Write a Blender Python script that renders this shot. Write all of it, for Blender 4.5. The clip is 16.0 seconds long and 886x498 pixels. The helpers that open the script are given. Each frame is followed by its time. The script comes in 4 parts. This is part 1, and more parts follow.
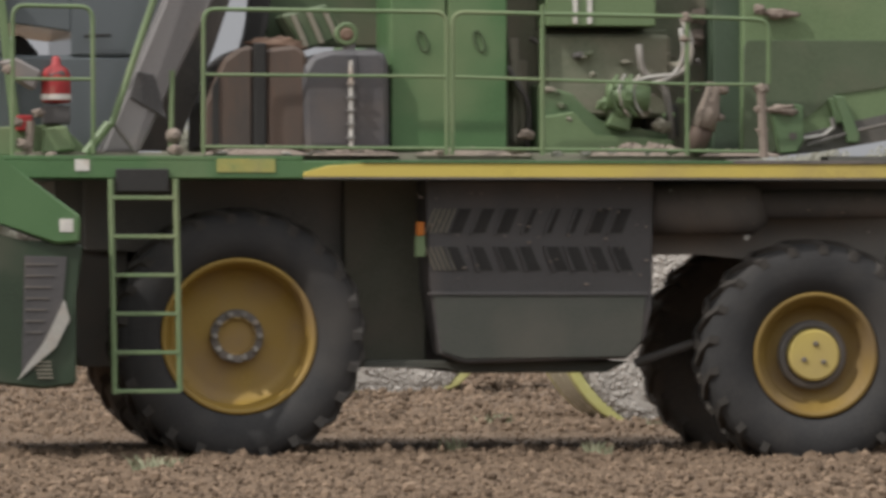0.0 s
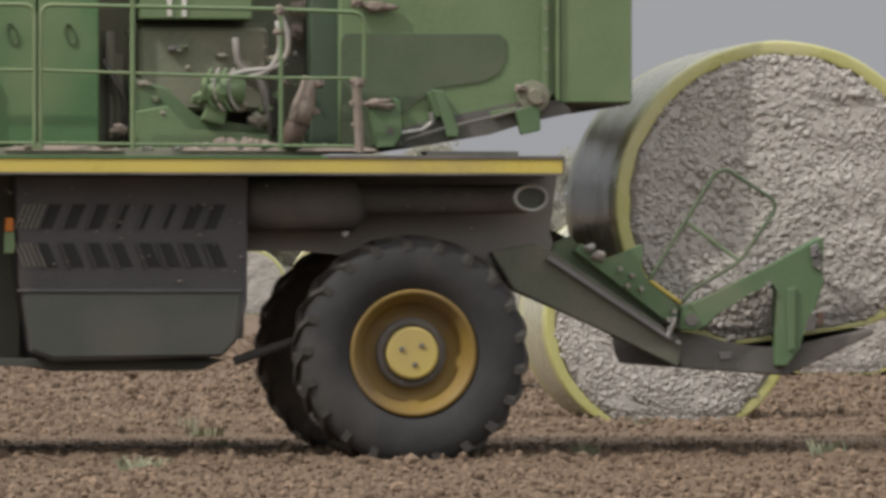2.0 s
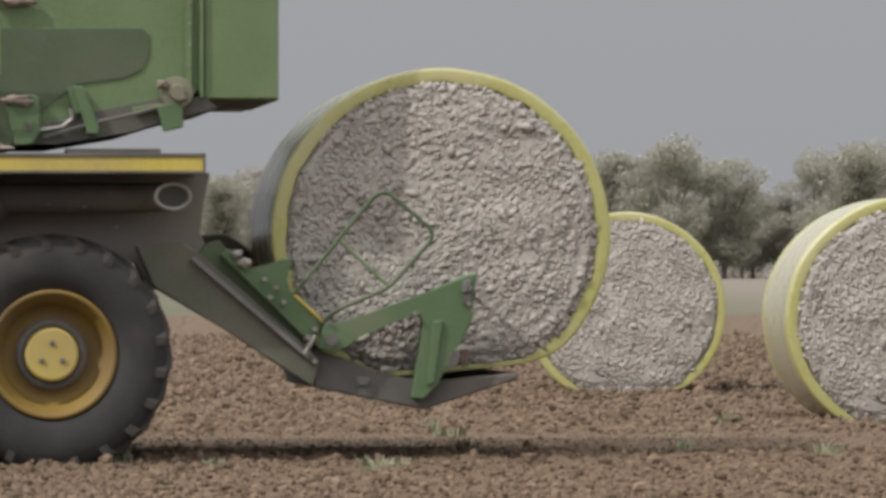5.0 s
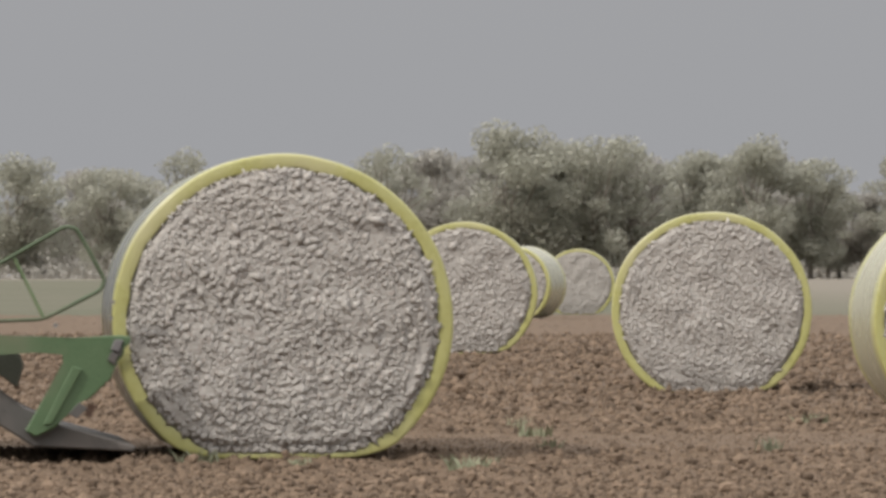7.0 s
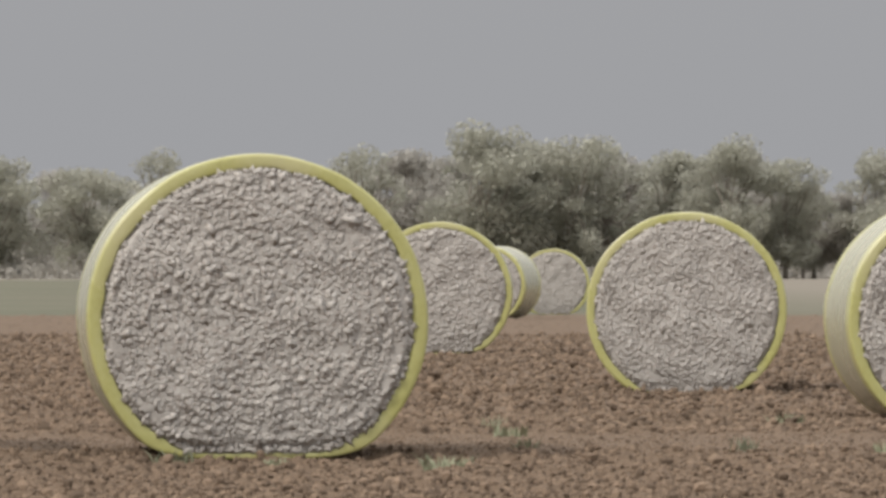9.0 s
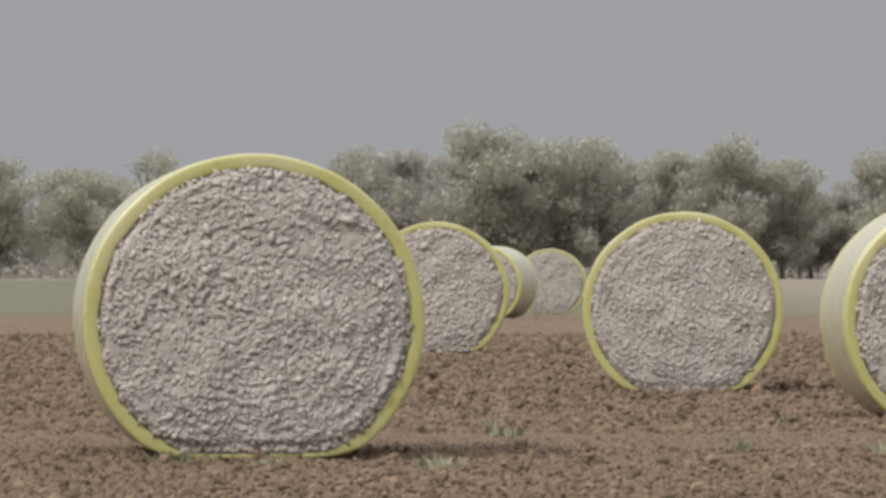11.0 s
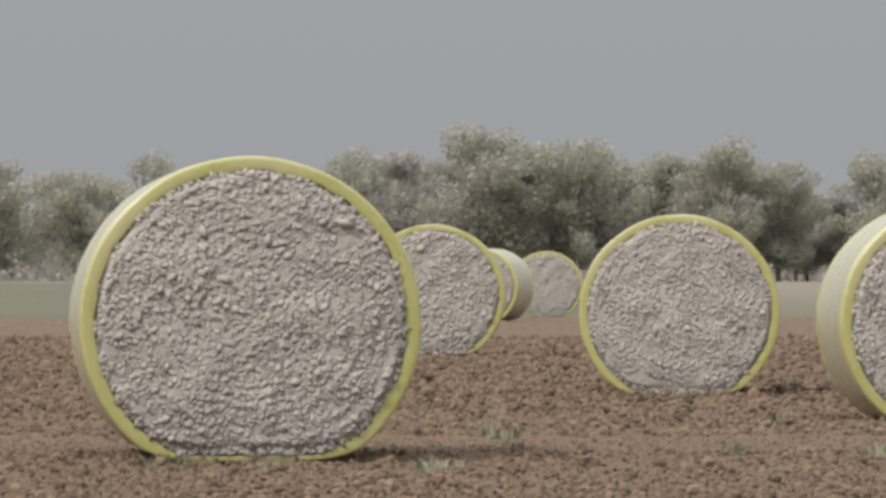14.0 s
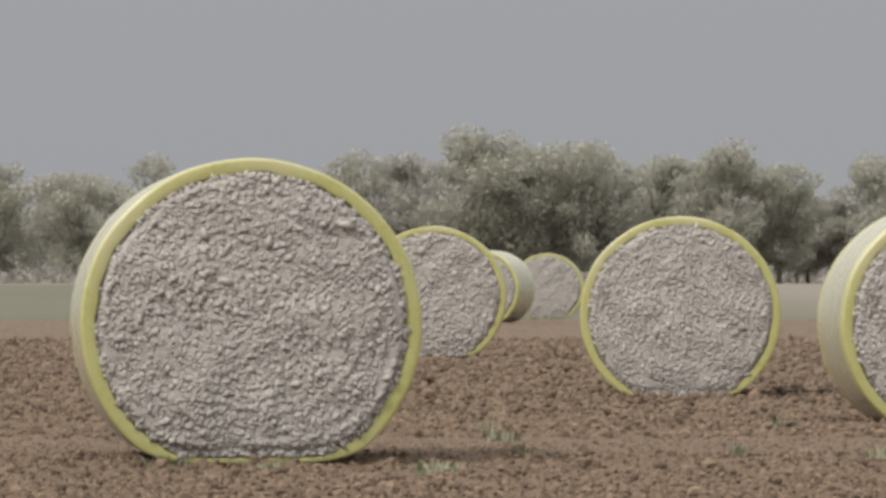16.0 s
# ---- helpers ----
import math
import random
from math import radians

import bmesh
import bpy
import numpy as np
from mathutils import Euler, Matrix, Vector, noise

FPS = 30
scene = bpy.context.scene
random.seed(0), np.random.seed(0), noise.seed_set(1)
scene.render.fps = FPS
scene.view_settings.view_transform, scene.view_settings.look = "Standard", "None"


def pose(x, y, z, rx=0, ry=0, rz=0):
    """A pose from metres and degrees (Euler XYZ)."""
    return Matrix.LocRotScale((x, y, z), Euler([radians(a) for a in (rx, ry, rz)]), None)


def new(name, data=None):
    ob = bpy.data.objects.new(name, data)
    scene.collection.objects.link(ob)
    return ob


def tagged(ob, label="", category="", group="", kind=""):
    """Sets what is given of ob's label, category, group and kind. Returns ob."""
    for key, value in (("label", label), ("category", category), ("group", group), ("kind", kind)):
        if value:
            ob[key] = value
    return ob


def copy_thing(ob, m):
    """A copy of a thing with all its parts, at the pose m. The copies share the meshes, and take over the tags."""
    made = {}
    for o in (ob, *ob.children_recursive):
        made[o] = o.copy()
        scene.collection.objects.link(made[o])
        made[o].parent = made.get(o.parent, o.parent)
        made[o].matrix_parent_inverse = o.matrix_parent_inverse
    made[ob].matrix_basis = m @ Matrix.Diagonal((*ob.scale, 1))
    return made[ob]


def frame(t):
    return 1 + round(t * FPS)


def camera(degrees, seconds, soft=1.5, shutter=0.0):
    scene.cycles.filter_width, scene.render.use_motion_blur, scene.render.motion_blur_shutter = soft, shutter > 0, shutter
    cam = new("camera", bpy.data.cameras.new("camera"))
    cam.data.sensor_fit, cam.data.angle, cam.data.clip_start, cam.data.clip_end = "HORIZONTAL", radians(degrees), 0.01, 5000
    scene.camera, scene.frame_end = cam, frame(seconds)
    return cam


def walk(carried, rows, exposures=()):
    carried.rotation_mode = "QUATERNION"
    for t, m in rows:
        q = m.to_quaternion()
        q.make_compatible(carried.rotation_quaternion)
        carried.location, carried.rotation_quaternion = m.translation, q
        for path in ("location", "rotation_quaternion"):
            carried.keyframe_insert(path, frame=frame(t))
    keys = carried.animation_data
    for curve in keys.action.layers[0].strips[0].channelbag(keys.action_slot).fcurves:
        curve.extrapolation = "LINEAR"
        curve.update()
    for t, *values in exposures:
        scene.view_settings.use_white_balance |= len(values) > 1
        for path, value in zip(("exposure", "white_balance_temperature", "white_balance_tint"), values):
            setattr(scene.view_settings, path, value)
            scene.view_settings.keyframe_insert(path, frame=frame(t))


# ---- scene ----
# camera on a tripod, long lens, slowly panning; (seconds, tilt, pan)
cam = camera(7.66, 16.0, soft=3.4, shutter=0.4)
PAN = [
    (0, 0.2299, -7.5896), (0.5, 0.2299, -7.6728), (1, 0.2299, -7.6973), (1.5, 0.2299, -7.7168), (2, 0.2299, -7.6973),
    (2.5, 0.2299, -7.4869), (3, 0.2299, -7.3352), (3.5, 0.2299, -6.8068), (4, 0.2299, -6.3469), (4.5, 0.2299, -5.8234),
    (5, 0.2299, -5.5984), (5.2, 0.2299, -5.5005), (7.3, 0.2299, -4.8352), (7.5, 0.2299, -4.8743), (8, 0.2299, -4.9428),
    (8.5, 0.2299, -5.0015), (9, 0.2299, -5.0700), (9.2, 0.2299, -5.0847), (11.3, 0.2299, -5.1018), (11.5, 0.2299, -5.1042),
    (12, 0.2299, -5.1140), (12.5, 0.2299, -5.1189), (13, 0.2299, -5.1287), (13.5, 0.2422, -5.1287), (14, 0.2520, -5.1312),
    (14.5, 0.2666, -5.1116), (15, 0.2764, -5.1067), (15.5, 0.2691, -5.1238), (16, 0.2691, -5.1238)]
EYE = 1.33
walk(cam, [(t, pose(0, 0, EYE, 90 + tilt, 0, pan)) for t, tilt, pan in PAN], exposures=[(0, 0.0), (16, 0.0)])

# ---- light: hazy sun from the left, raking along the machine's side, pale dusty sky ----
SUN = Vector((1.0, 0.44, -1.15)).normalized()
sun = new("sun", bpy.data.lights.new("sun", "SUN"))
sun.data.energy, sun.data.angle, sun.data.color = 2.9, radians(0.8), (1.0, 0.955, 0.90)
sun.matrix_world = Matrix.Translation((-20, 20, 40)) @ SUN.to_track_quat("-Z", "Y").to_matrix().to_4x4()
world = bpy.data.worlds.new("sky")
scene.world = world
world.use_nodes = True
wn, wl = world.node_tree.nodes, world.node_tree.links
sky = wn.new("ShaderNodeTexSky")
sky.sky_type, sky.sun_disc = "NISHITA", False
sky.sun_elevation = math.asin(-SUN.z)
sky.sun_rotation = math.atan2(-SUN.x, -SUN.y)
sky.air_density, sky.dust_density, sky.ozone_density = 1.5, 6.0, 1.0
haze = wn.new("ShaderNodeMixRGB")
haze.inputs[0].default_value = 0.86
wl.new(sky.outputs[0], haze.inputs[1])
# the haze is brighter overhead than along the horizon
wco, wsep, wup = wn.new("ShaderNodeTexCoord"), wn.new("ShaderNodeSeparateXYZ"), wn.new("ShaderNodeMapRange")
wl.new(wco.outputs["Generated"], wsep.inputs[0])
wl.new(wsep.outputs[2], wup.inputs[0])
wup.inputs[1].default_value, wup.inputs[2].default_value = 0.05, 0.9
hazy = wn.new("ShaderNodeMixRGB")
hazy.inputs[1].default_value, hazy.inputs[2].default_value = (3.95, 4.0, 4.2, 1), (22.0, 21.8, 21.7, 1)
wl.new(wup.outputs[0], hazy.inputs[0])
wl.new(hazy.outputs[0], haze.inputs[2])
wl.new(haze.outputs[0], wn["Background"].inputs[0])
wn["Background"].inputs[1].default_value = 0.1


# ---- materials ----
def material(name, base, rough=0.6, metal=0.0, other=None, scale=6.0, amount=0.5, grain=40.0, bump=0.2, bump_size=0.01,
             dust=0.0, dust_colour=(0.30, 0.21, 0.15), dust_rough=0.9, spec=0.4, stretch=(1, 1, 1)):
    """A surface with stains at one scale, grain and relief at another, and dust lying in blotches."""
    m = bpy.data.materials.new(name)
    m.use_nodes = True
    n, l = m.node_tree.nodes, m.node_tree.links
    b = n["Principled BSDF"]
    b.inputs["Roughness"].default_value, b.inputs["Metallic"].default_value = rough, metal
    b.inputs["Specular IOR Level"].default_value = spec
    co = n.new("ShaderNodeTexCoord")
    mp = n.new("ShaderNodeMapping")
    mp.inputs["Scale"].default_value = stretch
    l.new(co.outputs["Object"], mp.inputs[0])

    def noisy(size, detail, low, high):
        t = n.new("ShaderNodeTexNoise")
        t.inputs["Scale"].default_value, t.inputs["Detail"].default_value = size, detail
        l.new(mp.outputs[0], t.inputs["Vector"])
        r = n.new("ShaderNodeMapRange")
        r.inputs[1].default_value, r.inputs[2].default_value = low, high
        l.new(t.outputs[0], r.inputs[0])
        return r.outputs[0], t.outputs[0]

    def mix(fac, a, c):
        x = n.new("ShaderNodeMixRGB")
        l.new(fac, x.inputs[0])
        for k, v in ((1, a), (2, c)):
            if isinstance(v, tuple):
                x.inputs[k].default_value = (*v, 1)
            else:
                l.new(v, x.inputs[k])
        return x.outputs[0]

    other = other or tuple(c * (1 - amount) for c in base)
    blot, _ = noisy(scale, 4, 0.35, 0.68)
    fine, raw = noisy(grain, 6, 0.3, 0.75)
    colour = mix(blot, base, other)
    colour = mix(fine, colour, mix(blot, tuple(c * 0.75 for c in base), base))
    if dust > 0:
        where, _ = noisy(scale * 0.6, 7, 0.62 - 0.35 * dust, 0.85 - 0.2 * dust)
        colour = mix(where, colour, dust_colour)
        rr = n.new("ShaderNodeMapRange")
        rr.inputs[3].default_value, rr.inputs[4].default_value = rough, dust_rough
        l.new(where, rr.inputs[0])
        l.new(rr.outputs[0], b.inputs["Roughness"])
    l.new(colour, b.inputs["Base Color"])
    bp_ = n.new("ShaderNodeBump")
    bp_.inputs["Strength"].default_value, bp_.inputs["Distance"].default_value = bump, bump_size
    l.new(raw, bp_.inputs["Height"])
    l.new(bp_.outputs[0], b.inputs["Normal"])
    return m


GREEN = material("green_paint", (0.130, 0.190, 0.092), 0.45, other=(0.147, 0.205, 0.107), scale=1.6, grain=60, bump=0.05, dust=0.3, dust_colour=(0.19, 0.22, 0.12))
GREEN_CLEAN = material("clean_green_paint", (0.070, 0.148, 0.060), 0.42, other=(0.083, 0.156, 0.069), scale=1.6, grain=60, bump=0.05, dust=0.25, dust_colour=(0.15, 0.20, 0.10))
# shade on the bale chamber's left end is put into this darker green
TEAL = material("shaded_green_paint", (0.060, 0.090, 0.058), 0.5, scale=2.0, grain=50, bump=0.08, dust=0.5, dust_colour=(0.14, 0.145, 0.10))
FADED = material("faded_decal_film", (0.34, 0.32, 0.10), 0.55, other=(0.11, 0.19, 0.08), scale=9, amount=0.8, grain=50, bump=0.05, dust=0.3, dust_colour=(0.22, 0.22, 0.12))
GREEN_MID = material("worn_green_paint", (0.090, 0.150, 0.072), 0.5, other=(0.105, 0.150, 0.08), scale=3.0, grain=50, bump=0.1, dust=0.35, dust_colour=(0.15, 0.16, 0.10))
PLATE = material("dark_dusty_plate", (0.050, 0.056, 0.046), 0.7, other=(0.062, 0.062, 0.054), scale=2.0, grain=50, bump=0.1, dust=0.4, dust_colour=(0.092, 0.086, 0.072))
# grimy steel paled further, haze and fill light put into its colour
FILL_LIT_GRIME = material("fill_lit_grimy_steel", (0.225, 0.212, 0.195), 0.8, other=(0.19, 0.18, 0.165), scale=3, grain=40, bump=0.2, dust=0.55, dust_colour=(0.25, 0.215, 0.185))
# the chamber recess is not cut in; its shade is this darker green
RECESS = material("recess_shade_green_paint", (0.078, 0.105, 0.060), 0.5, other=(0.088, 0.108, 0.068), scale=2.0, grain=50, bump=0.08, dust=0.3, dust_colour=(0.12, 0.115, 0.08))
ARM_STEEL = material("dusty_dark_green_steel", (0.108, 0.112, 0.082), 0.7, other=(0.128, 0.122, 0.097), scale=3, grain=40, bump=0.2, dust=0.5, dust_colour=(0.155, 0.136, 0.11))
BAY = material("dust_caked_green_metal", (0.155, 0.175, 0.118), 0.8, other=(0.195, 0.188, 0.142), scale=2.2, grain=30, bump=0.3, dust=0.5, dust_colour=(0.20, 0.175, 0.135))
# far-side tyres: the same rubber paled, fill light put into its colour
FILL_LIT_TYRE = material("fill_lit_tyre_rubber", (0.17, 0.155, 0.14), 0.9, other=(0.21, 0.185, 0.16), scale=4, grain=45, bump=0.3, dust=0.6, dust_colour=(0.25, 0.205, 0.17), spec=0.15)
TREAD = material("soil_caked_tread", (0.045, 0.043, 0.041), 0.85, other=(0.06, 0.055, 0.05), scale=4, grain=45, bump=0.3, dust=0.6, dust_colour=(0.085, 0.073, 0.062), spec=0.2)
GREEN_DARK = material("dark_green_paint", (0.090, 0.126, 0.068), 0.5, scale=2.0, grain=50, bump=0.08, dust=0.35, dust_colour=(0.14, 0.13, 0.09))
YELLOW = material("yellow_paint", (0.28, 0.182, 0.034), 0.55, other=(0.23, 0.145, 0.036), scale=3, grain=50, bump=0.05, dust=0.45, dust_colour=(0.215, 0.148, 0.085))
YELLOW_GRIMY = material("grimy_yellow_paint", (0.205, 0.132, 0.028), 0.6, other=(0.165, 0.105, 0.03), scale=3, grain=50, bump=0.08, dust=0.5, dust_colour=(0.15, 0.105, 0.062))
STRIPE = material("yellow_stripe", (0.53, 0.43, 0.095), 0.5, other=(0.47, 0.37, 0.10), scale=1.3, grain=50, bump=0.03, dust=0.5, dust_colour=(0.31, 0.235, 0.115))
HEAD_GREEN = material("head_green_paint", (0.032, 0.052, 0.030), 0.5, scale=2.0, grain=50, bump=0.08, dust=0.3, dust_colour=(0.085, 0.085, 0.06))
TYRE = material("tyre_rubber", (0.037, 0.037, 0.038), 0.85, other=(0.049, 0.047, 0.046), scale=3, grain=45, bump=0.3, dust=0.5, dust_colour=(0.066, 0.061, 0.057), spec=0.2)
BLACK = material("black_steel", (0.112, 0.105, 0.098), 0.7, scale=3, grain=40, bump=0.15, dust=0.55, dust_colour=(0.175, 0.15, 0.13))
PLASTIC = material("dark_plastic", (0.076, 0.073, 0.074), 0.6, scale=2, grain=50, bump=0.1, dust=0.5, dust_colour=(0.115, 0.098, 0.09))
GREY = material("grey_tank_plastic", (0.076, 0.074, 0.080), 0.5, other=(0.095, 0.090, 0.094), scale=2, grain=50, bump=0.08, dust=0.3, dust_colour=(0.125, 0.10, 0.085))
RUST = material("rusty_steel", (0.13, 0.08, 0.055), 0.8, other=(0.20, 0.125, 0.09), scale=6, grain=50, bump=0.4, dust=0.4, dust_colour=(0.24, 0.175, 0.135))
BROWN = material("brown_stained_plastic", (0.060, 0.052, 0.047), 0.65, other=(0.092, 0.058, 0.040), scale=3, amount=0.8, grain=50, bump=0.15, dust=0.4, dust_colour=(0.125, 0.084, 0.064), stretch=(1, 1, 0.25))
DUSTY = material("dust_caked_steel", (0.235, 0.222, 0.175), 0.8, other=(0.18, 0.178, 0.135), scale=3, grain=40, bump=0.3, dust=0.5, dust_colour=(0.22, 0.19, 0.15))
# near-black for dark parts, and for shade in vents and gaps put in as plates
VOID = material("dark_parts_gap_shade", (0.034, 0.033, 0.032), 0.9, scale=4, grain=40, bump=0.05)
STEEL = material("bare_steel", (0.36, 0.35, 0.33), 0.45, 0.7, scale=8, grain=60, bump=0.1, dust=0.3)
DUCT = material("grey_duct_paint", (0.175, 0.166, 0.166), 0.6, other=(0.135, 0.128, 0.128), scale=2, grain=50, bump=0.06, dust=0.3, dust_colour=(0.34, 0.27, 0.22))
HOSE = material("pale_dusty_hose", (0.36, 0.35, 0.32), 0.6, other=(0.22, 0.21, 0.20), scale=12, grain=60, bump=0.4, dust=0.4, dust_colour=(0.34, 0.29, 0.24))
WHITE = material("white_plastic", (0.66, 0.64, 0.60), 0.5, scale=8, grain=60, bump=0.1, dust=0.3)
RED = material("red_paint", (0.33, 0.028, 0.03), 0.4, scale=8, grain=60, bump=0.05, dust=0.2)
ORANGE = material("orange_plastic", (0.55, 0.17, 0.02), 0.35, scale=8, grain=60, bump=0.05)
LINT = material("lint_dust", (0.27, 0.225, 0.19), 0.95, other=(0.175, 0.135, 0.11), scale=9, grain=60, bump=0.8, bump_size=0.02)
COTTON = material("raw_cotton", (0.445, 0.42, 0.388), 0.95, other=(0.375, 0.348, 0.317), scale=14, grain=70, bump=0.3, bump_size=0.02, spec=0.1)
WRAP = material("yellow_wrap_film", (0.435, 0.42, 0.155), 0.27, other=(0.41, 0.40, 0.195), scale=2.5, grain=18, bump=0.22, dust=0.35, dust_colour=(0.47, 0.44, 0.25), dust_rough=0.34, spec=0.55)
# bits of leaf and stalk among the lint; pit shade painted in too
n, l = COTTON.node_tree.nodes, COTTON.node_tree.links
b = n["Principled BSDF"]
co, speck, cut, trash_shade = n.new("ShaderNodeTexCoord"), n.new("ShaderNodeTexNoise"), n.new("ShaderNodeMapRange"), n.new("ShaderNodeMixRGB")
speck.inputs["Scale"].default_value, speck.inputs["Detail"].default_value = 34, 3
cut.inputs[1].default_value, cut.inputs[2].default_value = 0.53, 0.66
trash_shade.inputs[2].default_value = (0.33, 0.295, 0.265, 1)
l.new(co.outputs["Object"], speck.inputs["Vector"])
l.new(speck.outputs[0], cut.inputs[0])
l.new(cut.outputs[0], trash_shade.inputs[0])
l.new(b.inputs["Base Color"].links[0].from_socket, trash_shade.inputs[1])
l.new(trash_shade.outputs[0], b.inputs["Base Color"])
isle, tone, mul = n.new("ShaderNodeNewGeometry"), n.new("ShaderNodeMapRange"), n.new("ShaderNodeMixRGB")
mul.blend_type, mul.inputs[0].default_value = "MULTIPLY", 1.0
tone.inputs[3].default_value, tone.inputs[4].default_value = 0.90, 1.07
l.new(isle.outputs["Random Per Island"], tone.inputs[0])
l.new(trash_shade.outputs[0], mul.inputs[1])
l.new(tone.outputs[0], mul.inputs[2])
l.new(mul.outputs[0], b.inputs["Base Color"])
# the middle of the wrap, away from the ends, is paler
n, l = WRAP.node_tree.nodes, WRAP.node_tree.links
b = WRAP.node_tree.nodes["Principled BSDF"]
co, sep, away, band = n.new("ShaderNodeTexCoord"), n.new("ShaderNodeSeparateXYZ"), n.new("ShaderNodeMath"), n.new("ShaderNodeMapRange")
pale = n.new("ShaderNodeMixRGB")
away.operation = "ABSOLUTE"
band.inputs[1].default_value, band.inputs[2].default_value = 1.02, 0.86
pale.inputs[2].default_value = (0.335, 0.322, 0.222, 1)
l.new(co.outputs["Object"], sep.inputs[0])
l.new(sep.outputs[1], away.inputs[0])
l.new(away.outputs[0], band.inputs[0])
l.new(band.outputs[0], pale.inputs[0])
l.new(b.inputs["Base Color"].links[0].from_socket, pale.inputs[1])
l.new(pale.outputs[0], b.inputs["Base Color"])
# far trees: air haze is put into these pale bark and leaf colours
BARK = material("bark", (0.24, 0.21, 0.18), 0.9, scale=1.5, grain=12, bump=0.6, bump_size=0.05)
LEAF = material("haze_pale_olive_leaves", (0.42, 0.415, 0.343), 0.65, other=(0.445, 0.428, 0.375), scale=0.35, grain=1.5, bump=0.0)
LEAF_DRY = material("haze_pale_dry_leaves", (0.455, 0.43, 0.39), 0.7, other=(0.42, 0.406, 0.365), scale=0.35, grain=1.5, bump=0.0)
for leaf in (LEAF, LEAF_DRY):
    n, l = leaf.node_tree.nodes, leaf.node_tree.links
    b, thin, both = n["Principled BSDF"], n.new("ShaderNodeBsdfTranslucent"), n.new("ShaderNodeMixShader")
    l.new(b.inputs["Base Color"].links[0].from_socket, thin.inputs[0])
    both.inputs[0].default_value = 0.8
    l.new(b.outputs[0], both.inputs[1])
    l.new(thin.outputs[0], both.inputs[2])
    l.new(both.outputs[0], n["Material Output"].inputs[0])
WEED = material("weed_leaves", (0.215, 0.23, 0.145), 0.7, other=(0.28, 0.26, 0.17), scale=8, grain=30, bump=0.0)
SOIL = material("dry_clods", (0.165, 0.120, 0.085), 0.95, other=(0.124, 0.088, 0.062), scale=0.9, grain=22, bump=0.7, bump_size=0.02, spec=0.15)
# clods differ in tone
n, l = SOIL.node_tree.nodes, SOIL.node_tree.links
b = n["Principled BSDF"]
isle, tone, mul = n.new("ShaderNodeNewGeometry"), n.new("ShaderNodeMapRange"), n.new("ShaderNodeMixRGB")
mul.blend_type, mul.inputs[0].default_value = "MULTIPLY", 1.0
tone.inputs[3].default_value, tone.inputs[4].default_value = 0.58, 1.40
l.new(isle.outputs["Random Per Island"], tone.inputs[0])
l.new(b.inputs["Base Color"].links[0].from_socket, mul.inputs[1])
l.new(tone.outputs[0], mul.inputs[2])
l.new(mul.outputs[0], b.inputs["Base Color"])
CAB_GLASS = bpy.data.materials.new("cab_glass")
CAB_GLASS.use_nodes = True
g = CAB_GLASS.node_tree.nodes["Principled BSDF"]
g.inputs["Base Color"].default_value = (0.095, 0.108, 0.115, 1)
g.inputs["Roughness"].default_value, g.inputs["Specular IOR Level"].default_value = 0.15, 0.6


def ground_material():
    """Dry brown soil, with a rough grass strip and pale stubble beyond the ploughed land."""
    m = material("field_soil", (0.144, 0.103, 0.072), 0.95, other=(0.104, 0.074, 0.051), scale=0.5, grain=16, bump=0.8, bump_size=0.03, spec=0.15)
    n, l = m.node_tree.nodes, m.node_tree.links
    b = n["Principled BSDF"]
    soil = b.inputs["Base Color"].links[0].from_socket
    geo = n.new("ShaderNodeNewGeometry")
    sep = n.new("ShaderNodeSeparateXYZ")
    l.new(geo.outputs["Position"], sep.inputs[0])

    def step(socket, a, c):
        r = n.new("ShaderNodeMapRange")
        r.inputs[1].default_value, r.inputs[2].default_value = a, c
        l.new(socket, r.inputs[0])
        return r.outputs[0]

    def mix(fac, a, c):
        x = n.new("ShaderNodeMixRGB")
        l.new(fac, x.inputs[0])
        for k, v in ((1, a), (2, c)):
            if isinstance(v, tuple):
                x.inputs[k].default_value = (*v, 1)
            else:
                l.new(v, x.inputs[k])
        return x.outputs[0]

    t = n.new("ShaderNodeTexNoise")
    t.inputs["Scale"].default_value, t.inputs["Detail"].default_value = 0.05, 6
    l.new(geo.outputs["Position"], t.inputs["Vector"])
    grass = mix(step(t.outputs[0], 0.35, 0.7), (0.092, 0.094, 0.064), (0.118, 0.109, 0.080))
    grass = mix(step(sep.outputs[0], 30, 55), grass, (0.165, 0.146, 0.118))
    far = mix(step(sep.outputs[1], 470, 560), grass, (0.178, 0.157, 0.128))
    l.new(mix(step(sep.outputs[1], 218, 226), soil, far), b.inputs["Base Color"])
    return m


GROUND = ground_material()


# ---- builders ----
def mesh_of(name, bm, mat, smooth=False):
    me = bpy.data.meshes.new(name)
    bm.to_mesh(me)
    bm.free()
    me.materials.append(mat)
    if smooth:
        for p in me.polygons:
            p.use_smooth = True
    return me


def part(name, bm, mat, parent, label="", smooth=False):
    ob = new(name, mesh_of(name, bm, mat, smooth))
    ob.parent = parent
    return tagged(ob, label) if label else ob


def from_arrays(name, verts, faces, mat, smooth=False):
    me = bpy.data.meshes.new(name)
    me.from_pydata(verts, [], faces)
    me.materials.append(mat)
    if smooth:
        me.polygons.foreach_set("use_smooth", [True] * len(me.polygons))
    me.update()
    return me


